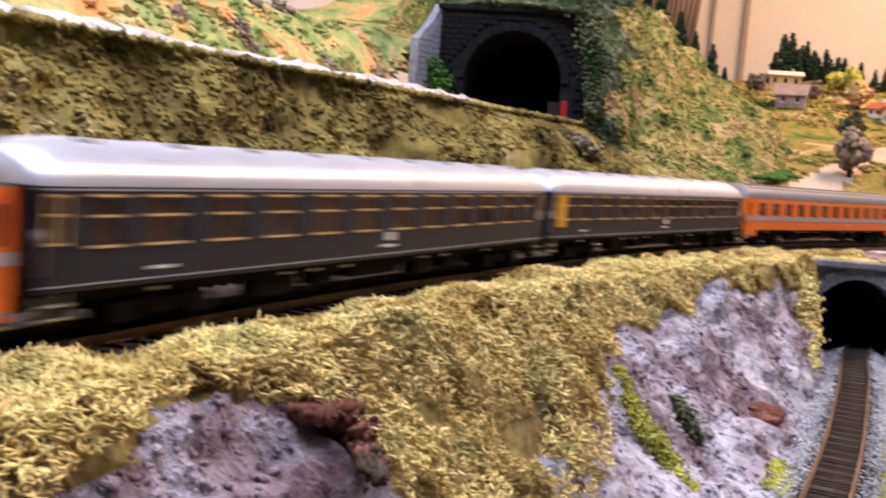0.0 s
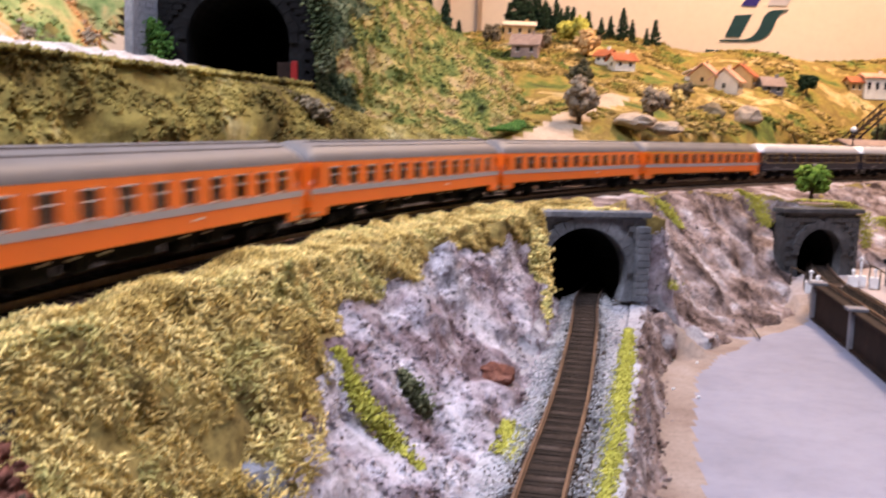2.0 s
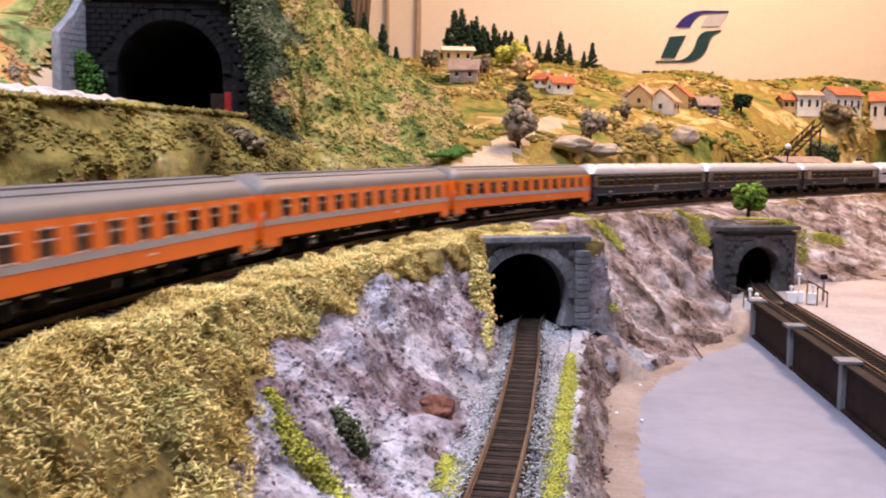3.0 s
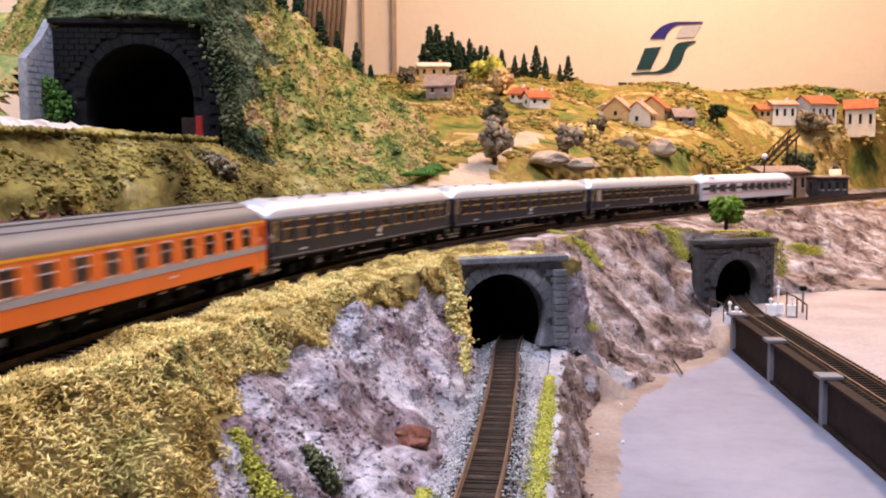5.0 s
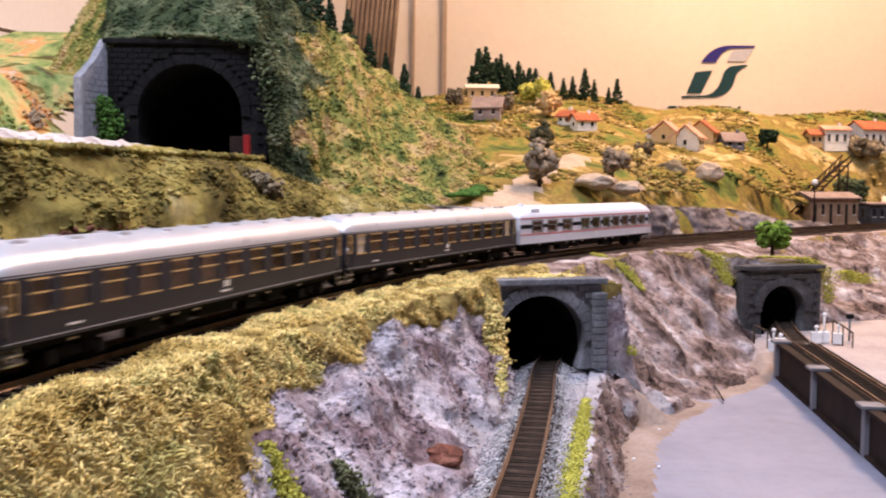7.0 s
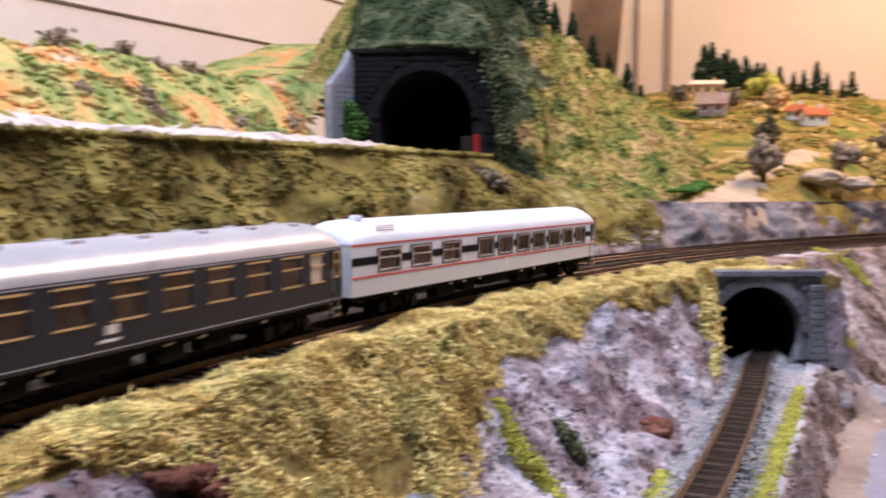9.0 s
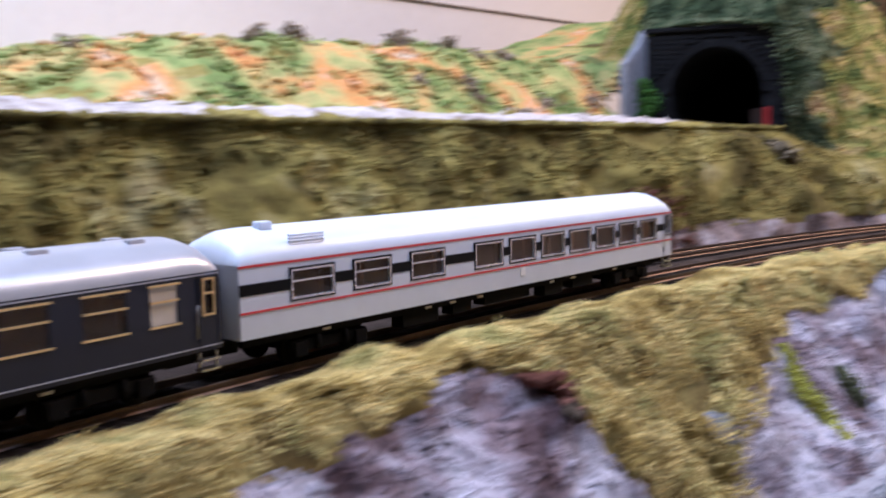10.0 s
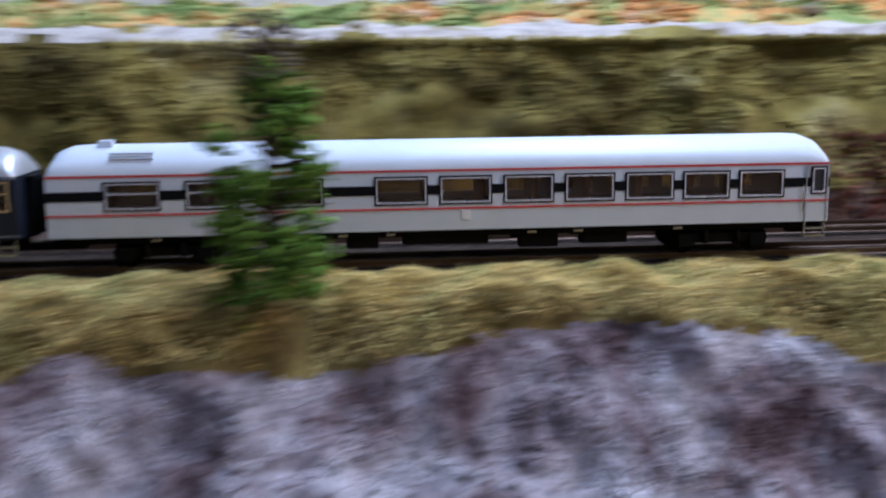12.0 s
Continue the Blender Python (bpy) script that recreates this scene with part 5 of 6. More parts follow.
conveyor()
lampp = tagged(new("street_lamp"), "dark iron street lamp with a globe by the shed", "street lamp")
lampp.location = (0.566, 1.770, -0.004)
part("pole", tube(bmesh.new(), (0, 0, 0), (0, 0, 0.070), 0.0016, 0.0011), BLACK, lampp)
bm = bmesh.new()
bmesh.ops.create_icosphere(bm, subdivisions=2, radius=0.0055, matrix=Matrix.Translation((0, 0, 0.076)))
part("globe", bm, WHITE, lampp)
part("bracket", tube(bmesh.new(), (-0.009, 0, 0.071), (0.009, 0, 0.071), 0.001), BLACK, lampp)

# ---- trees ----
def conifer_mesh(seed, tiers, mat, height=1.0, spread=0.22, count=240):
    rng = np.random.default_rng(seed)
    root = tagged(new("conifer"), "dark green model conifer", "conifer", "conifers")
    part("trunk", tube(bmesh.new(), (0, 0, -0.06), (0, 0, 0.9 * height), 0.035, 0.008, 6), BARK, root)
    t = rng.uniform(0, 1, count) ** 0.8
    tier = 0.78 + 0.22 * np.abs(np.sin(t * tiers * math.pi))
    r = spread * (1 - t) ** 0.85 * tier * rng.uniform(0.55, 1.05, count) + 0.01
    a = rng.uniform(0, 2 * math.pi, count)
    c = np.stack([r * np.cos(a), r * np.sin(a), 0.10 + t * 0.9 * height], -1)
    cr = crumbs("crown", c, rng.uniform(0.028, 0.062, count) * (1.1 - 0.6 * t), mat, 0.55, 0.8, root)
    return root


FIRS = [conifer_mesh(k, 6, NEEDLE) for k in range(3)]
SPOTS = [(-0.018, 2.30, 0.088), (-0.002, 2.31, 0.090), (-0.034, 2.32, 0.060), (0.012, 2.30, 0.062), (0.030, 2.33, 0.074), (0.044, 2.30, 0.060), (0.056, 2.32, 0.050), (0.070, 2.31, 0.066), (0.082, 2.33, 0.050), (0.094, 2.30, 0.058), (0.108, 2.32, 0.060), (0.122, 2.31, 0.046), (0.142, 2.33, 0.056), (0.170, 2.31, 0.044), (0.192, 2.33, 0.046), (0.216, 2.30, 0.062), (0.240, 2.33, 0.046), (0.270, 2.31, 0.036), (0.292, 2.34, 0.052), (0.05, 2.36, 0.055), (0.02, 2.37, 0.07)]
for k, (x, y, h) in enumerate(SPOTS):
    f = copy_thing(FIRS[k % 3], Matrix()) if k > 2 else FIRS[k]
    f.matrix_basis = Matrix.LocRotScale((x, y - 0.03, far_height(x, y - 0.03) - 0.003), Euler((0, 0, k * 1.3)), (h * 1.15, h * 1.15, h * 1.2))
RIDGE = [(0.30, 0.062), (0.34, 0.070), (0.375, 0.052), (0.40, 0.066), (0.44, 0.050), (0.48, 0.046), (0.51, 0.050), (0.54, 0.042), (0.57, 0.046), (0.60, 0.040), (0.625, 0.034), (0.66, 0.040), (0.69, 0.030), (0.36, 0.05), (0.46, 0.055)]
for k, (u, h) in enumerate(RIDGE):
    p = spur_point(u + 0.03, 1.04)
    f = copy_thing(FIRS[k % 3], Matrix())
    f.matrix_basis = Matrix.LocRotScale((p[0], p[1], p[2] - 0.004), Euler((0, 0, k * 2.1)), (h * 1.35, h * 1.35, h * 1.3))

def leafy_fir(seed):
    rng = np.random.default_rng(seed)
    root = new("conifer")
    bm = tube(bmesh.new(), (0, 0, -0.06), (0, 0, 0.99), 0.034, 0.010, 7)
    part("trunk", bm, BARK, root)
    for k in range(22):
        z, a = 0.12 + 0.035 * k, k * 2.4
        r = float(np.interp(z, [0.1, 0.3, 0.6, 0.95], [0.15, 0.20, 0.16, 0.05]))
        part("branch", tube(bmesh.new(), (0, 0, z), (r * math.cos(a), r * math.sin(a), z + 0.05), 0.010, 0.004, 5), BARK, root)
    c, size = [], []
    for k in range(46):
        z, a = rng.uniform(0.04, 0.84), k * 2.4
        r = float(np.interp(z, [0.0, 0.15, 0.35, 0.6, 0.84], [0.17, 0.21, 0.19, 0.15, 0.06])) * rng.uniform(0.5, 1.1)
        for _ in range(34):
            c.append((r * math.cos(a) + rng.normal(0, 0.030), r * math.sin(a) + rng.normal(0, 0.030), z + rng.normal(0, 0.024)))
            size.append(rng.uniform(0.008, 0.019))
    crumbs("crown", np.array(c), np.array(size), FIR, 0.55, 0.8, root)
    c = np.stack([rng.normal(0, 0.05, 200), rng.normal(0, 0.05, 200), rng.uniform(0.80, 1.02, 200)], -1)
    part_top = crumbs("dry_top", c, rng.uniform(0.006, 0.013, 200), BUSHBROWN, 0.55, 0.8, root)
    tagged(part_top, "dry brown needles at the tip", kind="stuff")
    return root


near_fir = leafy_fir(11)
tagged(near_fir, "bright green fir standing on the mossy embankment edge", "conifer")
near_fir.matrix_basis = Matrix.LocRotScale((-0.1465, -0.372, -0.008), None, (0.098, 0.098, 0.098))


def bush(x, y, z, h, w, mat, label, trunk=0.3, count=260, seed=0):
    rng = np.random.default_rng(seed)
    root = tagged(new("bush"), label, "bush", "bushes")
    root.location = (x, y, z)
    bm = tube(bmesh.new(), (0, 0, -0.004), (0, 0, h * 0.6), w * 0.07, w * 0.04, 6)
    for k in range(5):
        a = k * 1.257
        tube(bm, (0, 0, h * trunk), (0.3 * w * math.cos(a), 0.3 * w * math.sin(a), h * 0.75), w * 0.035, w * 0.015, 5)
    part("trunk", bm, BARK, root)
    v = rng.normal(0, 1, (count, 3))
    v /= np.linalg.norm(v, axis=1, keepdims=True)
    v *= (rng.uniform(0.25, 1, (count, 1)) ** 0.5) * (0.85 + 0.3 * np.sin(v[:, :1] * 5 + seed))
    c = v * np.array([w / 2, w / 2, h * (1 - trunk) / 2]) + np.array([0, 0, h * (1 + trunk) / 2])
    crumbs("crown", c, rng.uniform(0.05, 0.11, count) * w, mat, 0.55, 0.9, root)


bush(0.088, 1.56, far_height(0.088, 1.56), 0.050, 0.044, BUSHDARK, "dark brown-green round bush in the meadow", 0.12, 340, 1)
bush(0.071, 1.30, far_height(0.071, 1.30), 0.058, 0.046, BUSHPALE, "dry grey-brown bush beside the dirt road", 0.12, 420, 2)
bush(0.176, 1.40, far_height(0.176, 1.40), 0.048, 0.040, BUSHPALE, "brown bush on a short trunk", 0.3, 260, 3)
bush(0.545, 2.00, far_height(0.545, 2.00), 0.042, 0.036, NEEDLE, "dark round tree among the houses", 0.25, 220, 4)
bush(-0.062, 2.02, far_height(-0.062, 2.02), 0.040, 0.038, BUSHBROWN, "brown bush beside the ochre house", 0.1, 220, 5)
bush(0.040, 1.99, far_height(0.04, 1.99), 0.034, 0.040, BUSHBROWN, "brown bush below the firs", 0.1, 220, 6)
bush(0.104, 2.04, far_height(0.104, 2.04), 0.050, 0.068, LIME, "yellow-green rounded bush below the firs", 0.05, 300, 7)
bush(0.118, 1.950, far_height(0.118, 1.95), 0.048, 0.056, PLASTER_O, "pale ochre rounded bush on the slope", 0.05, 260, 8)
bush(0.775, 2.14, far_height(0.775, 2.14), 0.036, 0.080, BUSHBROWN, "brown hedge below the white house", 0.05, 260, 9)
bush(0.695, 1.97, 0.0, 0.085, 0.060, DARKGREEN, "dark green tree behind the conveyor", 0.3, 320, 10)
bush(0.330, 1.165, -0.012, 0.038, 0.036, FIR, "bright green small tree over the yard tunnel", 0.15, 320, 11)
bush(0.270, 1.72, far_height(0.27, 1.72), 0.024, 0.034, BUSHBROWN, "low brown bush on the slope", 0.05, 160, 12)
bush(0.235, 1.58, far_height(0.235, 1.58), 0.022, 0.034, MOSS, "low ochre bush on the slope", 0.05, 160, 13)

panel = tagged(new("corrugated_panel"), "brown corrugated panel leaning behind the ridge firs", "panel")
panel.matrix_world = pose(-0.275, 2.30, 0.28, -8, 4, 0)
for k in range(11):
    part("rib", tube(bmesh.new(), (-0.055 + k * 0.011, 0, 0), (-0.055 + k * 0.011, 0, 0.36), 0.0058, n=8), BOARDWOOD, panel)

# ---- the room round the layout ----
def wall(name, x0, x1, y0, y1, z0, z1, mat, label):
    return tagged(part(name, box(bmesh.new(), x0, x1, y0, y1, z0, z1), mat), label, "wall", kind="structure")


wall("wall_north", -1.9, 2.5, 2.72, 2.80, -0.75, 1.6, WALLPAINT, "plain beige painted wall behind the layout")
wall("wall_west", -1.98, -1.9, -4.7, 2.80, -0.75, 1.6, DIMWALL, "plain dim grey painted wall")
wall("wall_east", 2.5, 2.58, -4.7, 2.80, -0.75, 1.6, DIMWALL, "plain dim grey painted wall")
wall("wall_south", -1.98, 2.58, -4.78, -4.7, -0.75, 1.6, DIMWALL, "plain dim grey painted wall")
tagged(part("ceiling", box(bmesh.new(), -1.98, 2.58, -4.78, 2.8, 1.6, 1.66), CEILPAINT), "plain dim grey ceiling", "ceiling", kind="structure")
tagged(part("floor", box(bmesh.new(), -1.98, 2.58, -4.78, 2.8, -0.80, -0.75), FLOORPAINT), "plain grey floor", "floor", kind="structure")
for x, w, m in ((-0.115, 0.012, SEAM_WARM), (-0.197, 0.007, SEAM_WARM)):
    tagged(part("trim", box(bmesh.new(), x - w / 2, x + w / 2, 2.709, 2.717, -0.2, 1.6, bevel=0.001), m), "brown vertical strip on the beige wall", "wall strip", kind="structure")
# white boards standing behind the upper hill
board = tagged(new("white_board"), "large white board with dark seams, standing behind the hill", "board", kind="structure")
part("panel", box(bmesh.new(), -0.03, 0.0, -1.6, 2.1, -0.3, 0.62, bevel=0.002), WHITEWALL, board)
for z, tilt in ((0.282, 1.6), (0.385, 2.2)):
    part("seam", box(bmesh.new(), 0.001, 0.004, -1.55, 2.05, z - 0.0015, z + 0.0015), SEAM, board).rotation_euler = (radians(tilt), 0, 0)
board.matrix_world = pose(-0.95, 0.2, 0.0, 0, 0, -4)
# the wooden base that carries the layout
tagged(part("layout_base", box(bmesh.new(), -1.02, 2.32, -4.45, 2.69, -0.75, -0.135), BOARDWOOD), "plain brown wooden base under the layout", "layout base", kind="structure")
# ceiling lamp housings above the area lights
for name, where, target, size, power, colour in LAMPS:
    root = tagged(new("ceiling_light"), "white ceiling lamp housing with a lit tube", "ceiling light", "ceiling lights")
    root.matrix_world = Matrix.Translation((where[0], where[1], 1.6))
    part("housing", box(bmesh.new(), -size[0] / 2 - 0.03, size[0] / 2 + 0.03, -size[1] / 2 - 0.03, size[1] / 2 + 0.03, -0.05, -0.001, bevel=0.005), WHITE, root)
    bm = bmesh.new()
    if size[0] > size[1]:
        tube(bm, (-size[0] / 2, 0, -0.07), (size[0] / 2, 0, -0.07), 0.018, n=12)
    else:
        tube(bm, (0, -size[1] / 2, -0.07), (0, size[1] / 2, -0.07), 0.018, n=12)
    part("tube", bm, GLOW, root)

# the emblem on the wall: plain shapes
logo = tagged(new("wall_emblem"), "navy, green and grey emblem painted on the beige wall", "emblem")
logo.matrix_world = pose(0.512, 2.7165, 0.294)


def ribbon(name, pts, mat):
    part(name, prism(bmesh.new(), pts, 0.002), mat, logo)


def curve_pts(a, b, c, n=8):
    return [tuple((1 - t) ** 2 * np.array(a) + 2 * t * (1 - t) * np.array(b) + t * t * np.array(c)) for t in np.linspace(0, 1, n)]


ribbon("blue_stroke", [(0.048, 0.092), (0.087, 0.092)] + curve_pts((0.087, 0.092), (0.100, 0.123), (0.122, 0.128)) + [(0.186, 0.131), (0.186, 0.136), (0.120, 0.136)] + curve_pts((0.120, 0.136), (0.072, 0.134), (0.048, 0.092)), LOGO_BLUE)
ribbon("grey_stroke", [(0.116, 0.095), (0.163, 0.095), (0.182, 0.126), (0.140, 0.124)] + curve_pts((0.140, 0.124), (0.122, 0.120), (0.116, 0.095)), LOGO_GREY)
ribbon("green_stroke", [(0.012, 0.012), (0.050, 0.012), (0.078, 0.071), (0.034, 0.067)], LOGO_GREEN)
ribbon("green_curve", [(0.0, 0.0), (0.080, 0.002)] + curve_pts((0.080, 0.002), (0.125, 0.006), (0.136, 0.045)) + curve_pts((0.136, 0.045), (0.142, 0.078), (0.168, 0.082)) + [(0.168, 0.086), (0.140, 0.084)] + curve_pts((0.140, 0.084), (0.112, 0.084), (0.104, 0.055)) + curve_pts((0.104, 0.055), (0.094, 0.012), (0.060, 0.006)) + [(0.0, 0.004)], LOGO_GREEN)
for k, w in enumerate((0.022, 0.016, 0.006, 0.006, 0.007, 0.022, 0.007, 0.006)):
    x = -0.035 + k * 0.026
    part("lettering_bar", box(bmesh.new(), x, x + w, 0, 0.002, -0.027, -0.022), LOGO_GREEN, logo)

# ---- coaches ----
LEN, HALF = 0.303, 0.0160
SOLE, CANT, TOP = 0.0125, 0.0358, 0.0462


def side_wall(bm, sign, openings, x0, x1, z0, z1, y):
    """A side with real openings: (x0, x1, z0, z1) each, all cut in one grid."""
    xs = sorted({x0, x1, *[o[0] for o in openings], *[o[1] for o in openings]})
    zs = sorted({z0, z1, *[o[2] for o in openings], *[o[3] for o in openings]})
    v = {}
    for i, x in enumerate(xs):
        for j, z in enumerate(zs):
            lean = 0.0007 * max(0, (z - 0.026) / 0.012)
            for d in (0, 1):
                v[i, j, d] = bm.verts.new((x, sign * (y - lean - d * 0.0009), z))
    def solid(i, j):
        if not (0 <= i < len(xs) - 1 and 0 <= j < len(zs) - 1):
            return False
        cx, cz = (xs[i] + xs[i + 1]) / 2, (zs[j] + zs[j + 1]) / 2
        return not any(o[0] < cx < o[1] and o[2] < cz < o[3] for o in openings)
    for i in range(len(xs) - 1):
        for j in range(len(zs) - 1):
            if not solid(i, j):
                continue
            bm.faces.new([v[i, j, 0], v[i + 1, j, 0], v[i + 1, j + 1, 0], v[i, j + 1, 0]])
            bm.faces.new([v[i, j, 1], v[i, j + 1, 1], v[i + 1, j + 1, 1], v[i + 1, j, 1]])
            for a, b, ni, nj in (((i, j), (i + 1, j), i, j - 1), ((i + 1, j), (i + 1, j + 1), i + 1, j), ((i + 1, j + 1), (i, j + 1), i, j + 1), ((i, j + 1), (i, j), i - 1, j)):
                if not solid(ni, nj):
                    bm.faces.new([v[a[0], a[1], 0], v[a[0], a[1], 1], v[b[0], b[1], 1], v[b[0], b[1], 0]])


def roof_bm(x0, x1, inset=0.006):
    bm = bmesh.new()
    prof = [(HALF - 0.0005, CANT), (HALF - 0.0008, CANT + 0.0022), (HALF - 0.0028, CANT + 0.0052), (HALF - 0.0066, CANT + 0.0080), (HALF - 0.0112, CANT + 0.0098), (0, TOP)]
    prof = prof + [(-a, b) for a, b in prof[-2::-1]]
    rings = []
    for x, k in ((x0, 0.0), (x0 + 0.0008, 0.45), (x0 + 0.003, 0.78), (x0 + 0.008, 0.96), (x0 + 0.014, 1), (x1 - 0.014, 1), (x1 - 0.008, 0.96), (x1 - 0.003, 0.78), (x1 - 0.0008, 0.45), (x1, 0.0)):
        rings.append([bm.verts.new((x, a * (0.93 + 0.07 * min(1, k * 1.6)), CANT + (b - CANT) * k)) for a, b in prof])
    for a, b in zip(rings, rings[1:]):
        for k in range(len(prof) - 1):
            bm.faces.new((a[k], b[k], b[k + 1], a[k + 1])).smooth = True
    bm.faces.new(rings[0][::-1])
    bm.faces.new(rings[-1])
    bmesh.ops.recalc_face_normals(bm, faces=bm.faces)
    return bm


def rim_bm(w, h, t=0.0006, d=0.0006, sides=True):
    bm = bmesh.new()
    box(bm, -w / 2 - t, w / 2 + t, -d / 2, d / 2, h / 2, h / 2 + t)
    box(bm, -w / 2 - t, w / 2 + t, -d / 2, d / 2, -h / 2 - t, -h / 2)
    if sides:
        box(bm, -w / 2 - t, -w / 2, -d / 2, d / 2, -h / 2, h / 2)
        box(bm, w / 2, w / 2 + t, -d / 2, d / 2, -h / 2, h / 2)
    return bm


def bogie(root, x):
    bm = bmesh.new()
    for sy in (-1, 1):
        box(bm, x - 0.018, x + 0.018, sy * 0.0122 - 0.0012, sy * 0.0122 + 0.0012, 0.0045, 0.0085, bevel=0.0005)
        for dx in (-0.0145, 0.0145):
            box(bm, x + dx - 0.003, x + dx + 0.003, sy * 0.0128 - 0.0015, sy * 0.0128 + 0.0015, 0.003, 0.008, bevel=0.0005)
            tube(bm, (x + dx * 0.45, sy * 0.0138, 0.0045), (x + dx * 0.45, sy * 0.0138, 0.0095), 0.0011)
    box(bm, x - 0.004, x + 0.004, -0.0115, 0.0115, 0.006, 0.011)
    b = part("bogie", bm, UNDER, root)
    for dx in (-0.0145, 0.0145):
        bm = bmesh.new()
        for sy in (-1, 1):
            tube(bm, (x + dx, sy * 0.0073, 0.0055), (x + dx, sy * 0.0099, 0.0055), 0.0055, n=16)
        tube(bm, (x + dx, -0.012, 0.0055), (x + dx, 0.012, 0.0055), 0.0012)
        part("wheelset", bm, UNDER, b, "dark wheels on an axle")


def coach(label, spec):
    """A coach whose leading end is at x = 0 and whose tail is at x = LEN; its near side is at negative y."""
    root = tagged(new("railway_coach"), label, "railway coach", "train coaches")
    x0, x1 = 0.0022, LEN - 0.0022
    opens = [(a * LEN, b * LEN, lo, hi) for a, b, lo, hi, *_ in spec["windows"]]
    for sign in (-1, 1):
        bm = bmesh.new()
        side_wall(bm, sign, opens, x0, x1, SOLE, CANT, HALF)
        bmesh.ops.recalc_face_normals(bm, faces=bm.faces)
        part("side_wall", bm, spec["paint"], root)
    for xe in (x0, x1 - 0.001):
        bm = bmesh.new()
        box(bm, xe, xe + 0.001, -HALF + 0.0012, -0.0045, SOLE, CANT)
        box(bm, xe, xe + 0.001, 0.0045, HALF - 0.0012, SOLE, CANT)
        box(bm, xe, xe + 0.001, -0.0045, 0.0045, 0.034, CANT)
        part("end_wall", bm, spec["paint"], root)
    part("floor_plate", box(bmesh.new(), x0 + 0.0012, x1 - 0.0012, -HALF + 0.0011, HALF - 0.0011, SOLE - 0.0004, SOLE + 0.0006), UNDER, root)
    part("roof", roof_bm(x0 - 0.0002, x1 + 0.0002), spec["roof"], root, spec["roof_label"])
    for xa, xb in ((0.0, x0), (x1, LEN)):
        bm = bmesh.new()
        box(bm, xa - 0.0016, xb + 0.0016, -0.0052, -0.0030, 0.0120, 0.0345, bevel=0.0004)
        box(bm, xa - 0.0016, xb + 0.0016, 0.0030, 0.0052, 0.0120, 0.0345, bevel=0.0004)
        box(bm, xa - 0.0016, xb + 0.0016, -0.0052, 0.0052, 0.0330, 0.0352, bevel=0.0004)
        part("gangway", bm, BLACK, root, "black rubber gangway")
    bm = bmesh.new()
    for sy in (-1, 1):
        box(bm, x0 + 0.002, x1 - 0.002, sy * 0.0136 - 0.0006, sy * 0.0136 + 0.0006, 0.0098, SOLE - 0.0003)
        for k, (a, b) in enumerate(((0.27, 0.34), (0.37, 0.41), (0.44, 0.55), (0.59, 0.64), (0.67, 0.73))):
            box(bm, a * LEN, b * LEN, sy * 0.0105 - 0.003, sy * 0.0105 + 0.003, 0.0045 + 0.001 * (k % 3), 0.0105, bevel=0.0004)
    box(bm, 0.004, LEN - 0.004, -0.004, 0.004, 0.008, SOLE)
    for xa in (-0.003, LEN - 0.012):
        box(bm, xa, xa + 0.015, -0.0025, 0.0025, 0.006, 0.0085)
    part("underframe", bm, UNDER, root)
    bogie(root, 0.044)
    bogie(root, LEN - 0.044)
    bm = box(bmesh.new(), 0.012, LEN - 0.012, -0.0115, 0.0115, SOLE + 0.0008, 0.0215)
    for k in range(13):
        x = 0.020 + k * 0.0205
        box(bm, x, x + 0.0022, -0.0115, 0.010, 0.0215, 0.031)
    part("interior", bm, SEAT, root, "tan seats and partitions")
    rims = {}
    for a, b, lo, hi, pane_mat, rim_mat, bars in spec["windows"]:
        w, h = (b - a) * LEN, hi - lo
        key = (round(w, 5), round(h, 5), pane_mat.name, bars)
        for sign in (-1, 1):
            mp = Matrix.Translation(((a + b) / 2 * LEN, sign * (HALF - 0.0008), (lo + hi) / 2))
            if key not in rims:
                pane = part("window", box(bmesh.new(), -w / 2, w / 2, -0.0002, 0.0002, -h / 2, h / 2), pane_mat, root)
                bm = rim_bm(w, h, sides=spec["paint"] is SILVERGREY or w < 0.006)
                if bars:
                    box(bm, -w / 2, w / 2, -0.0003, 0.0003, h * 0.08, h * 0.08 + 0.0006)
                rim = part("window_frame", bm, rim_mat, pane)
                seal = part("window_seal", rim_bm(w + 0.0012, h + 0.0012, 0.0006, 0.0005), BLACK, pane, "black rubber seal") if spec["paint"] is SILVERGREY else None
                rims[key] = (pane, rim, seal)
            else:
                pane = share("window", rims[key][0], root)
                rim = share("window_frame", rims[key][1], pane)
                seal = share("window_seal", rims[key][2], pane) if rims[key][2] else None
            pane.matrix_local = mp
            rim.matrix_local = Matrix.Translation((0, sign * 0.0009, 0))
            if seal:
                seal.matrix_local = Matrix.Translation((0, sign * 0.0008, 0))
    for name, z0, z1, mat, lab in spec["bands"]:
        for sign in (-1, 1):
            bm = bmesh.new()
            lean = 0.0007 * max(0, ((z0 + z1) / 2 - 0.026) / 0.012)
            ya, yb = sorted((sign * (HALF - lean - 0.0002), sign * (HALF - lean + 0.00025)))
            xa = x0
            cuts = sorted((o[0] - 0.0007, o[1] + 0.0007) for o in opens if o[2] < z1 and o[3] > z0)
            for c0, c1 in cuts + [(x1, x1)]:
                if c0 > xa + 0.0003:
                    box(bm, xa, c0, ya, yb, z0, z1)
                xa = max(xa, c1)
            part(name, bm, mat, root, lab)
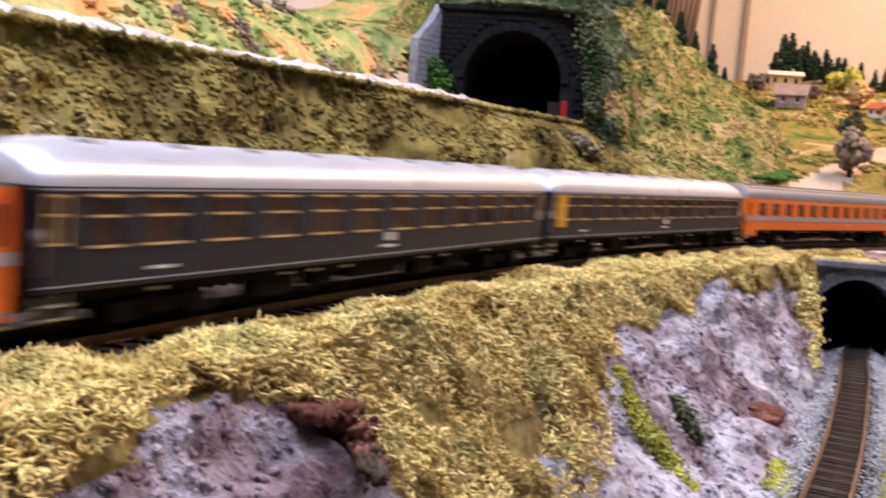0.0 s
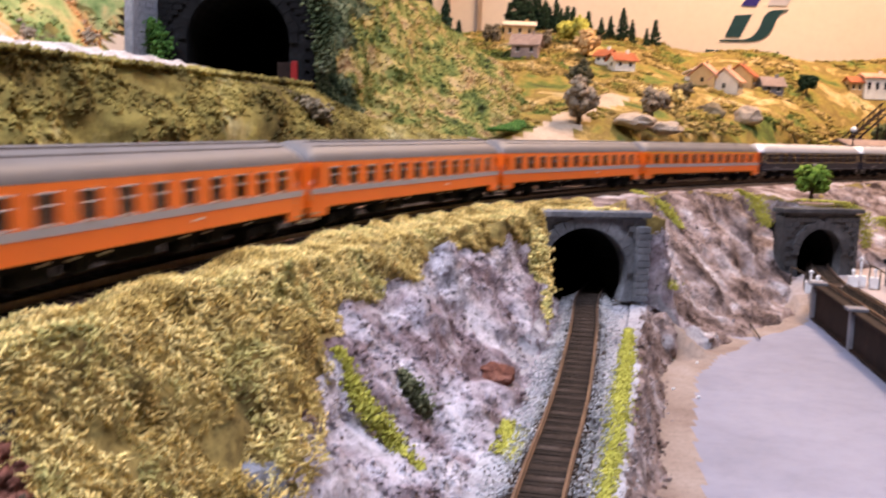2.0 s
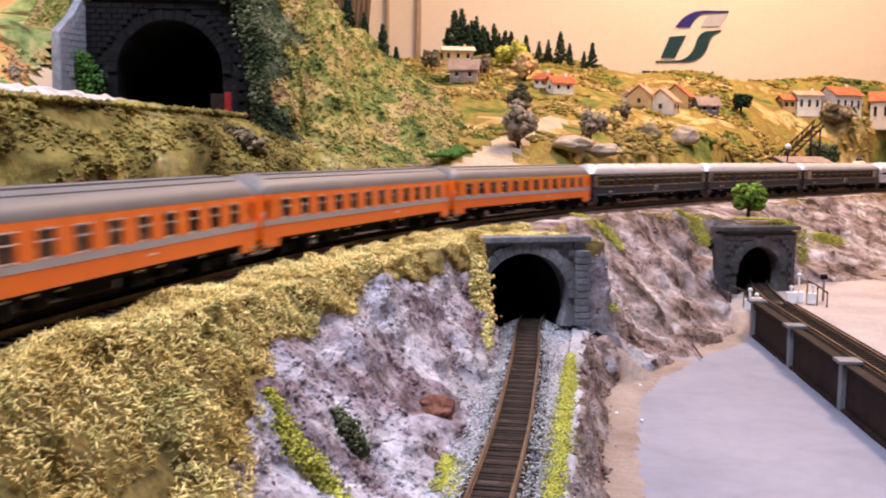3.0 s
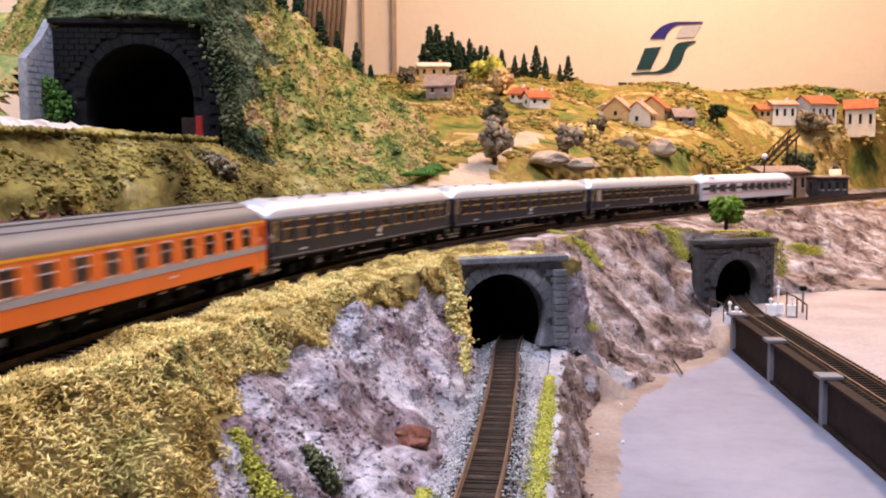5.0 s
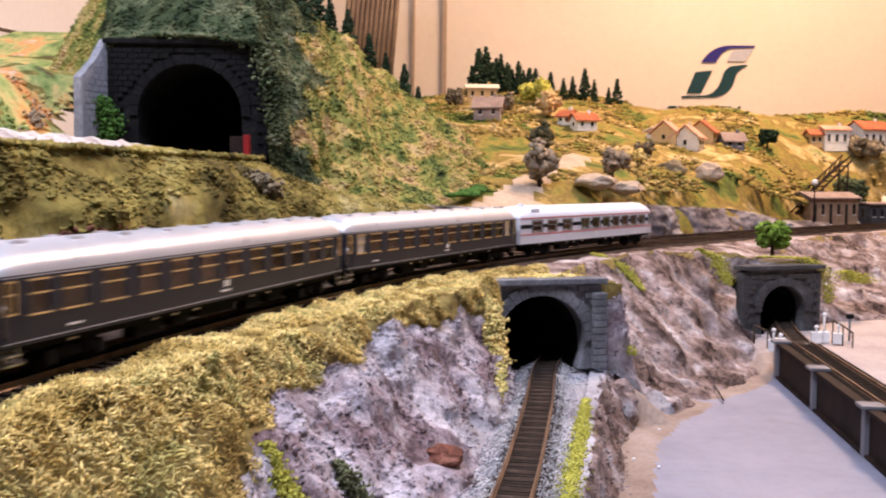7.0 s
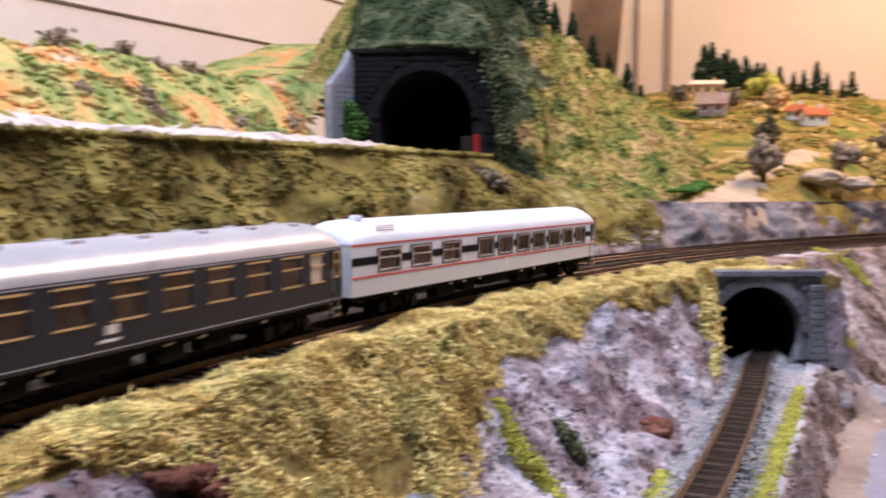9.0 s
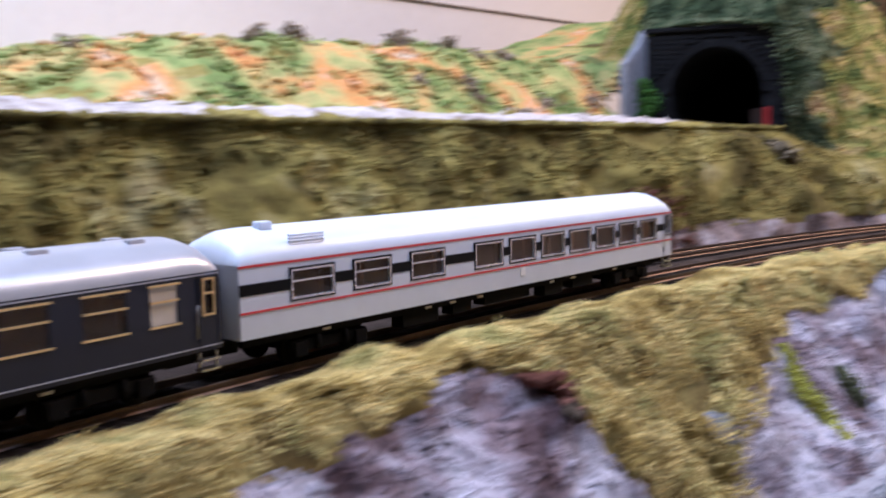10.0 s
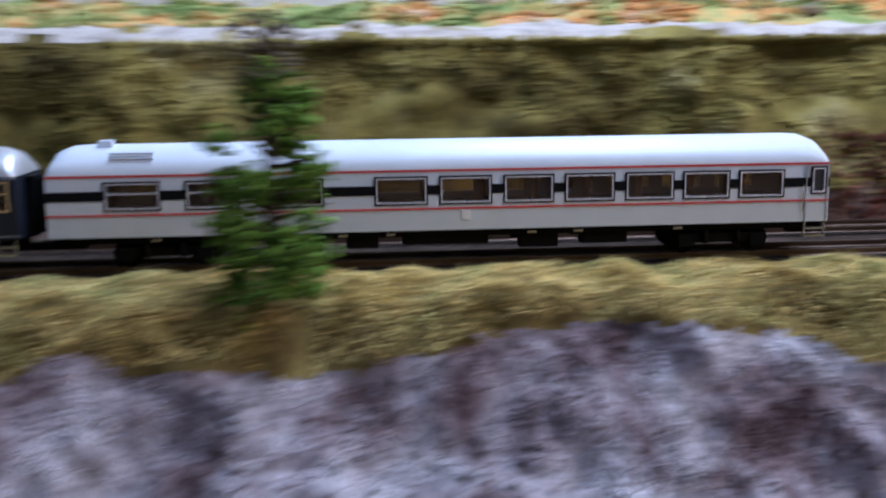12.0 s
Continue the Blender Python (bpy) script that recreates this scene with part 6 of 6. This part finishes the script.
    for a, b in spec["doors"]:
        for sign in (-1, 1):
            bm = bmesh.new()
            ya, yb = sorted((sign * (HALF - 0.0001), sign * (HALF + 0.0003)))
            for xa in (a * LEN, b * LEN):
                box(bm, xa - 0.0002, xa + 0.0002, ya, yb, SOLE + 0.0005, 0.0345)
            box(bm, a * LEN, b * LEN, ya, yb, 0.0343, 0.0347)
            d = part("door", bm, spec["trim"], root)
            bm = bmesh.new()
            tube(bm, (a * LEN - 0.0012, sign * (HALF + 0.0006), 0.0165), (a * LEN - 0.0012, sign * (HALF + 0.0006), 0.0265), 0.00022, n=6)
            part("grab_rail", bm, METAL, d)
            bm = bmesh.new()
            for z in (0.0065, 0.0095):
                box(bm, a * LEN, b * LEN, sign * 0.0150 - 0.0016, sign * 0.0150 + 0.0016, z, z + 0.0006)
            box(bm, a * LEN, a * LEN + 0.0005, sign * 0.0150 - 0.0004, sign * 0.0150 + 0.0004, 0.0065, 0.012)
            box(bm, b * LEN - 0.0005, b * LEN, sign * 0.0150 - 0.0004, sign * 0.0150 + 0.0004, 0.0065, 0.012)
            part("steps", bm, METAL, d)
    for x in (0.13, 0.31, 0.36, 0.42, 0.60, 0.66, 0.79):
        for sign in (-1, 1):
            ya, yb = sorted((sign * 0.0141, sign * 0.0145))
            part("label_plate", box(bmesh.new(), x * LEN, x * LEN + 0.0035, ya, yb, 0.0104, 0.0112), FROST, root, "small pale label plate")
    for k, x in enumerate(spec["vents"]):
        for sy in (-1, 1):
            bm = box(bmesh.new(), x * LEN - 0.003, x * LEN + 0.003, sy * 0.005 - 0.0012, sy * 0.005 + 0.0012, TOP - 0.0022, TOP + 0.0002, bevel=0.0005)
            part("roof_vent", bm, spec["roof"], root)
    for x, z, w, h in spec["marks"]:
        for sign in (-1, 1):
            ya, yb = sorted((sign * (HALF - 0.0001), sign * (HALF + 0.00025)))
            part("marking", box(bmesh.new(), x * LEN, x * LEN + w, ya, yb, z, z + h), WHITE, root, "small pale marking bar")
    return root


def even(a, b, n, w, lo, hi, pane, rim, bars):
    return [(c - w / 2, c + w / 2, lo, hi, pane, rim, bars) for c in np.linspace(a, b, n)]


DARK_W = [(0.016, 0.028, 0.0235, 0.0335, GLASS, BRASS, True), (0.055, 0.088, 0.0225, 0.0335, FROST, BRASS, True)] + even(0.135, 0.855, 10, 0.047, 0.0225, 0.0335, GLASS, BRASS, True) + [(0.905, 0.938, 0.0225, 0.0335, FROST, BRASS, True), (0.970, 0.982, 0.0235, 0.0335, GLASS, BRASS, True)]
DARK = dict(paint=SLATE, roof=ROOF_SILVER, roof_label="silver-grey rounded roof", windows=DARK_W, doors=[(0.010, 0.034), (0.964, 0.988)], trim=SLATE, vents=list(np.linspace(0.08, 0.92, 9)),
            bands=[("cantrail_line", 0.0349, 0.0353, STRIPE, "thin grey line"), ("sole_line", 0.0137, 0.0140, STRIPE, "thin grey line")],
            marks=[(0.50, 0.0185, 0.005, 0.0028), (0.49, 0.0162, 0.009, 0.0009), (0.12, 0.0160, 0.008, 0.0008)])
ORANGE_W = [(0.018, 0.031, 0.0235, 0.0325, DARKPANE, ORANGE, False)] + even(0.095, 0.905, 12, 0.036, 0.0232, 0.0325, GLASS, CHROME, True) + [(0.969, 0.982, 0.0235, 0.0325, DARKPANE, ORANGE, False)]
ORNG = dict(paint=ORANGE, roof=ROOF_GREY, roof_label="brown-grey ribbed roof", windows=ORANGE_W, doors=[(0.010, 0.038), (0.962, 0.990)], trim=ORANGE, vents=[], bands=[("grey_stripe", 0.0196, 0.0224, STRIPE, "broad grey stripe")], marks=[(0.62, 0.0165, 0.006, 0.0008)])
FIRST = dict(ORNG, bands=ORNG["bands"] + [("yellow_line", 0.0345, 0.0355, YELLOW, "yellow first-class line")])
SILVER_W = [(a, b, 0.0235, 0.0321, GLASS, CHROME, True) for a, b in ((0.080, 0.141), (0.178, 0.237), (0.279, 0.340))] + [(a, b, 0.0235, 0.0321, GLASS, CHROME, False) for a, b in ((0.410, 0.469), (0.491, 0.550), (0.572, 0.629), (0.650, 0.707), (0.728, 0.784), (0.803, 0.857), (0.876, 0.929))] + [(0.972, 0.985, 0.0245, 0.0330, DARKPANE, CHROME, False)]
SILV = dict(paint=SILVERGREY, roof=ROOF_PALE, roof_label="pale grey rounded roof", windows=SILVER_W, doors=[(0.962, 0.990)], trim=STRIPE, vents=[],
            bands=[("upper_red_line", 0.0349, 0.0356, REDLINE, "red line"), ("window_band", 0.0262, 0.0298, BLACK, "black window band"), ("lower_red_line", 0.0205, 0.0212, REDLINE, "red line")],
            marks=[(0.515, 0.0165, 0.0035, 0.0035)])

TRAIN = []


def add_skirt(root):
    for sign in (-1, 1):
        for a, b in ((0.0022, 0.021), (LEN - 0.021, LEN - 0.0022)):
            ya, yb = sorted((sign * (HALF - 0.001), sign * HALF))
            part("skirt", box(bmesh.new(), a, b, ya, yb, 0.0078, SOLE + 0.0002, bevel=0.0003), ORANGE, root)
    bm = bmesh.new()
    for y in (-0.010, -0.0055, 0.0055, 0.010):
        z = CANT + 0.0098 - 0.0022 * (abs(y) > 0.008) + 0.0001
        box(bm, 0.016, LEN - 0.016, y - 0.0002, y + 0.0002, z - 0.001, z + 0.0003)
    part("roof_rib", bm, ROOF_GREY, root)


orange = coach("orange coach with a grey stripe and a brown-grey roof", ORNG)
add_skirt(orange)
TRAIN.append((-4, orange))
for k in (-7, -3, -2):
    TRAIN.append((k, copy_thing(orange, Matrix())))
first = coach("orange first-class coach with a grey stripe and a yellow line", FIRST)
add_skirt(first)
TRAIN.append((-1, first))
dark = coach("slate-grey coach with gold window rims and a silver roof", dict(DARK, windows=[(*w[:4], GLASS, *w[5:]) for w in DARK_W]))
TRAIN.append((0, dark))
for k in (-6, -5, 1):
    TRAIN.append((k, copy_thing(dark, Matrix())))
    if k == -5:
        part("marking", box(bmesh.new(), 0.0105, 0.0185, -HALF - 0.0003, -HALF + 0.0001, 0.0185, 0.0345), YELLOW, TRAIN[-1][1], "yellow first-class panel")
TRAIN.append((2, coach("slate-grey coach with gold rims, frosted end windows and a silver roof", DARK)))
silver = coach("light grey dining coach with red lines and a black window band", SILV)
bm = box(bmesh.new(), 0.020, 0.0255, -0.006, -0.002, TOP - 0.001, TOP + 0.0018, bevel=0.0006)
part("roof_box", bm, ROOF_PALE, silver)
for k in range(4):
    m = Matrix.Translation((0.0335, -0.01335, 0.0405 + 0.00105 * k)) @ Matrix.Rotation(radians(-38), 4, "X")
    part("louvre", box(bmesh.new(), -0.008, 0.008, -0.0004, 0.0005, -0.0003, 0.0003, m), ROOF_PALE, silver)
TRAIN.append((3, silver))


def coach_rows(k):
    rows = []
    for t in np.arange(0, 12.01, 0.5):
        s = 0.309 * (k - 3) + float(np.interp(t, [0, 11, 11.5, 12], [2.477, -0.647, -0.782, -0.898]))
        a, b = line(s + 0.044), line(s + LEN - 0.044)
        u = (b - a) / np.linalg.norm(b - a)
        p = (a + b) / 2 - u * LEN / 2
        rows.append((float(t), Matrix.LocRotScale((p[0], p[1], 0.0), Euler((0, 0, math.atan2(u[1], u[0]))), None)))
    return rows


def motions():
    for k, ob in TRAIN:
        walk(ob, coach_rows(k))


motions()
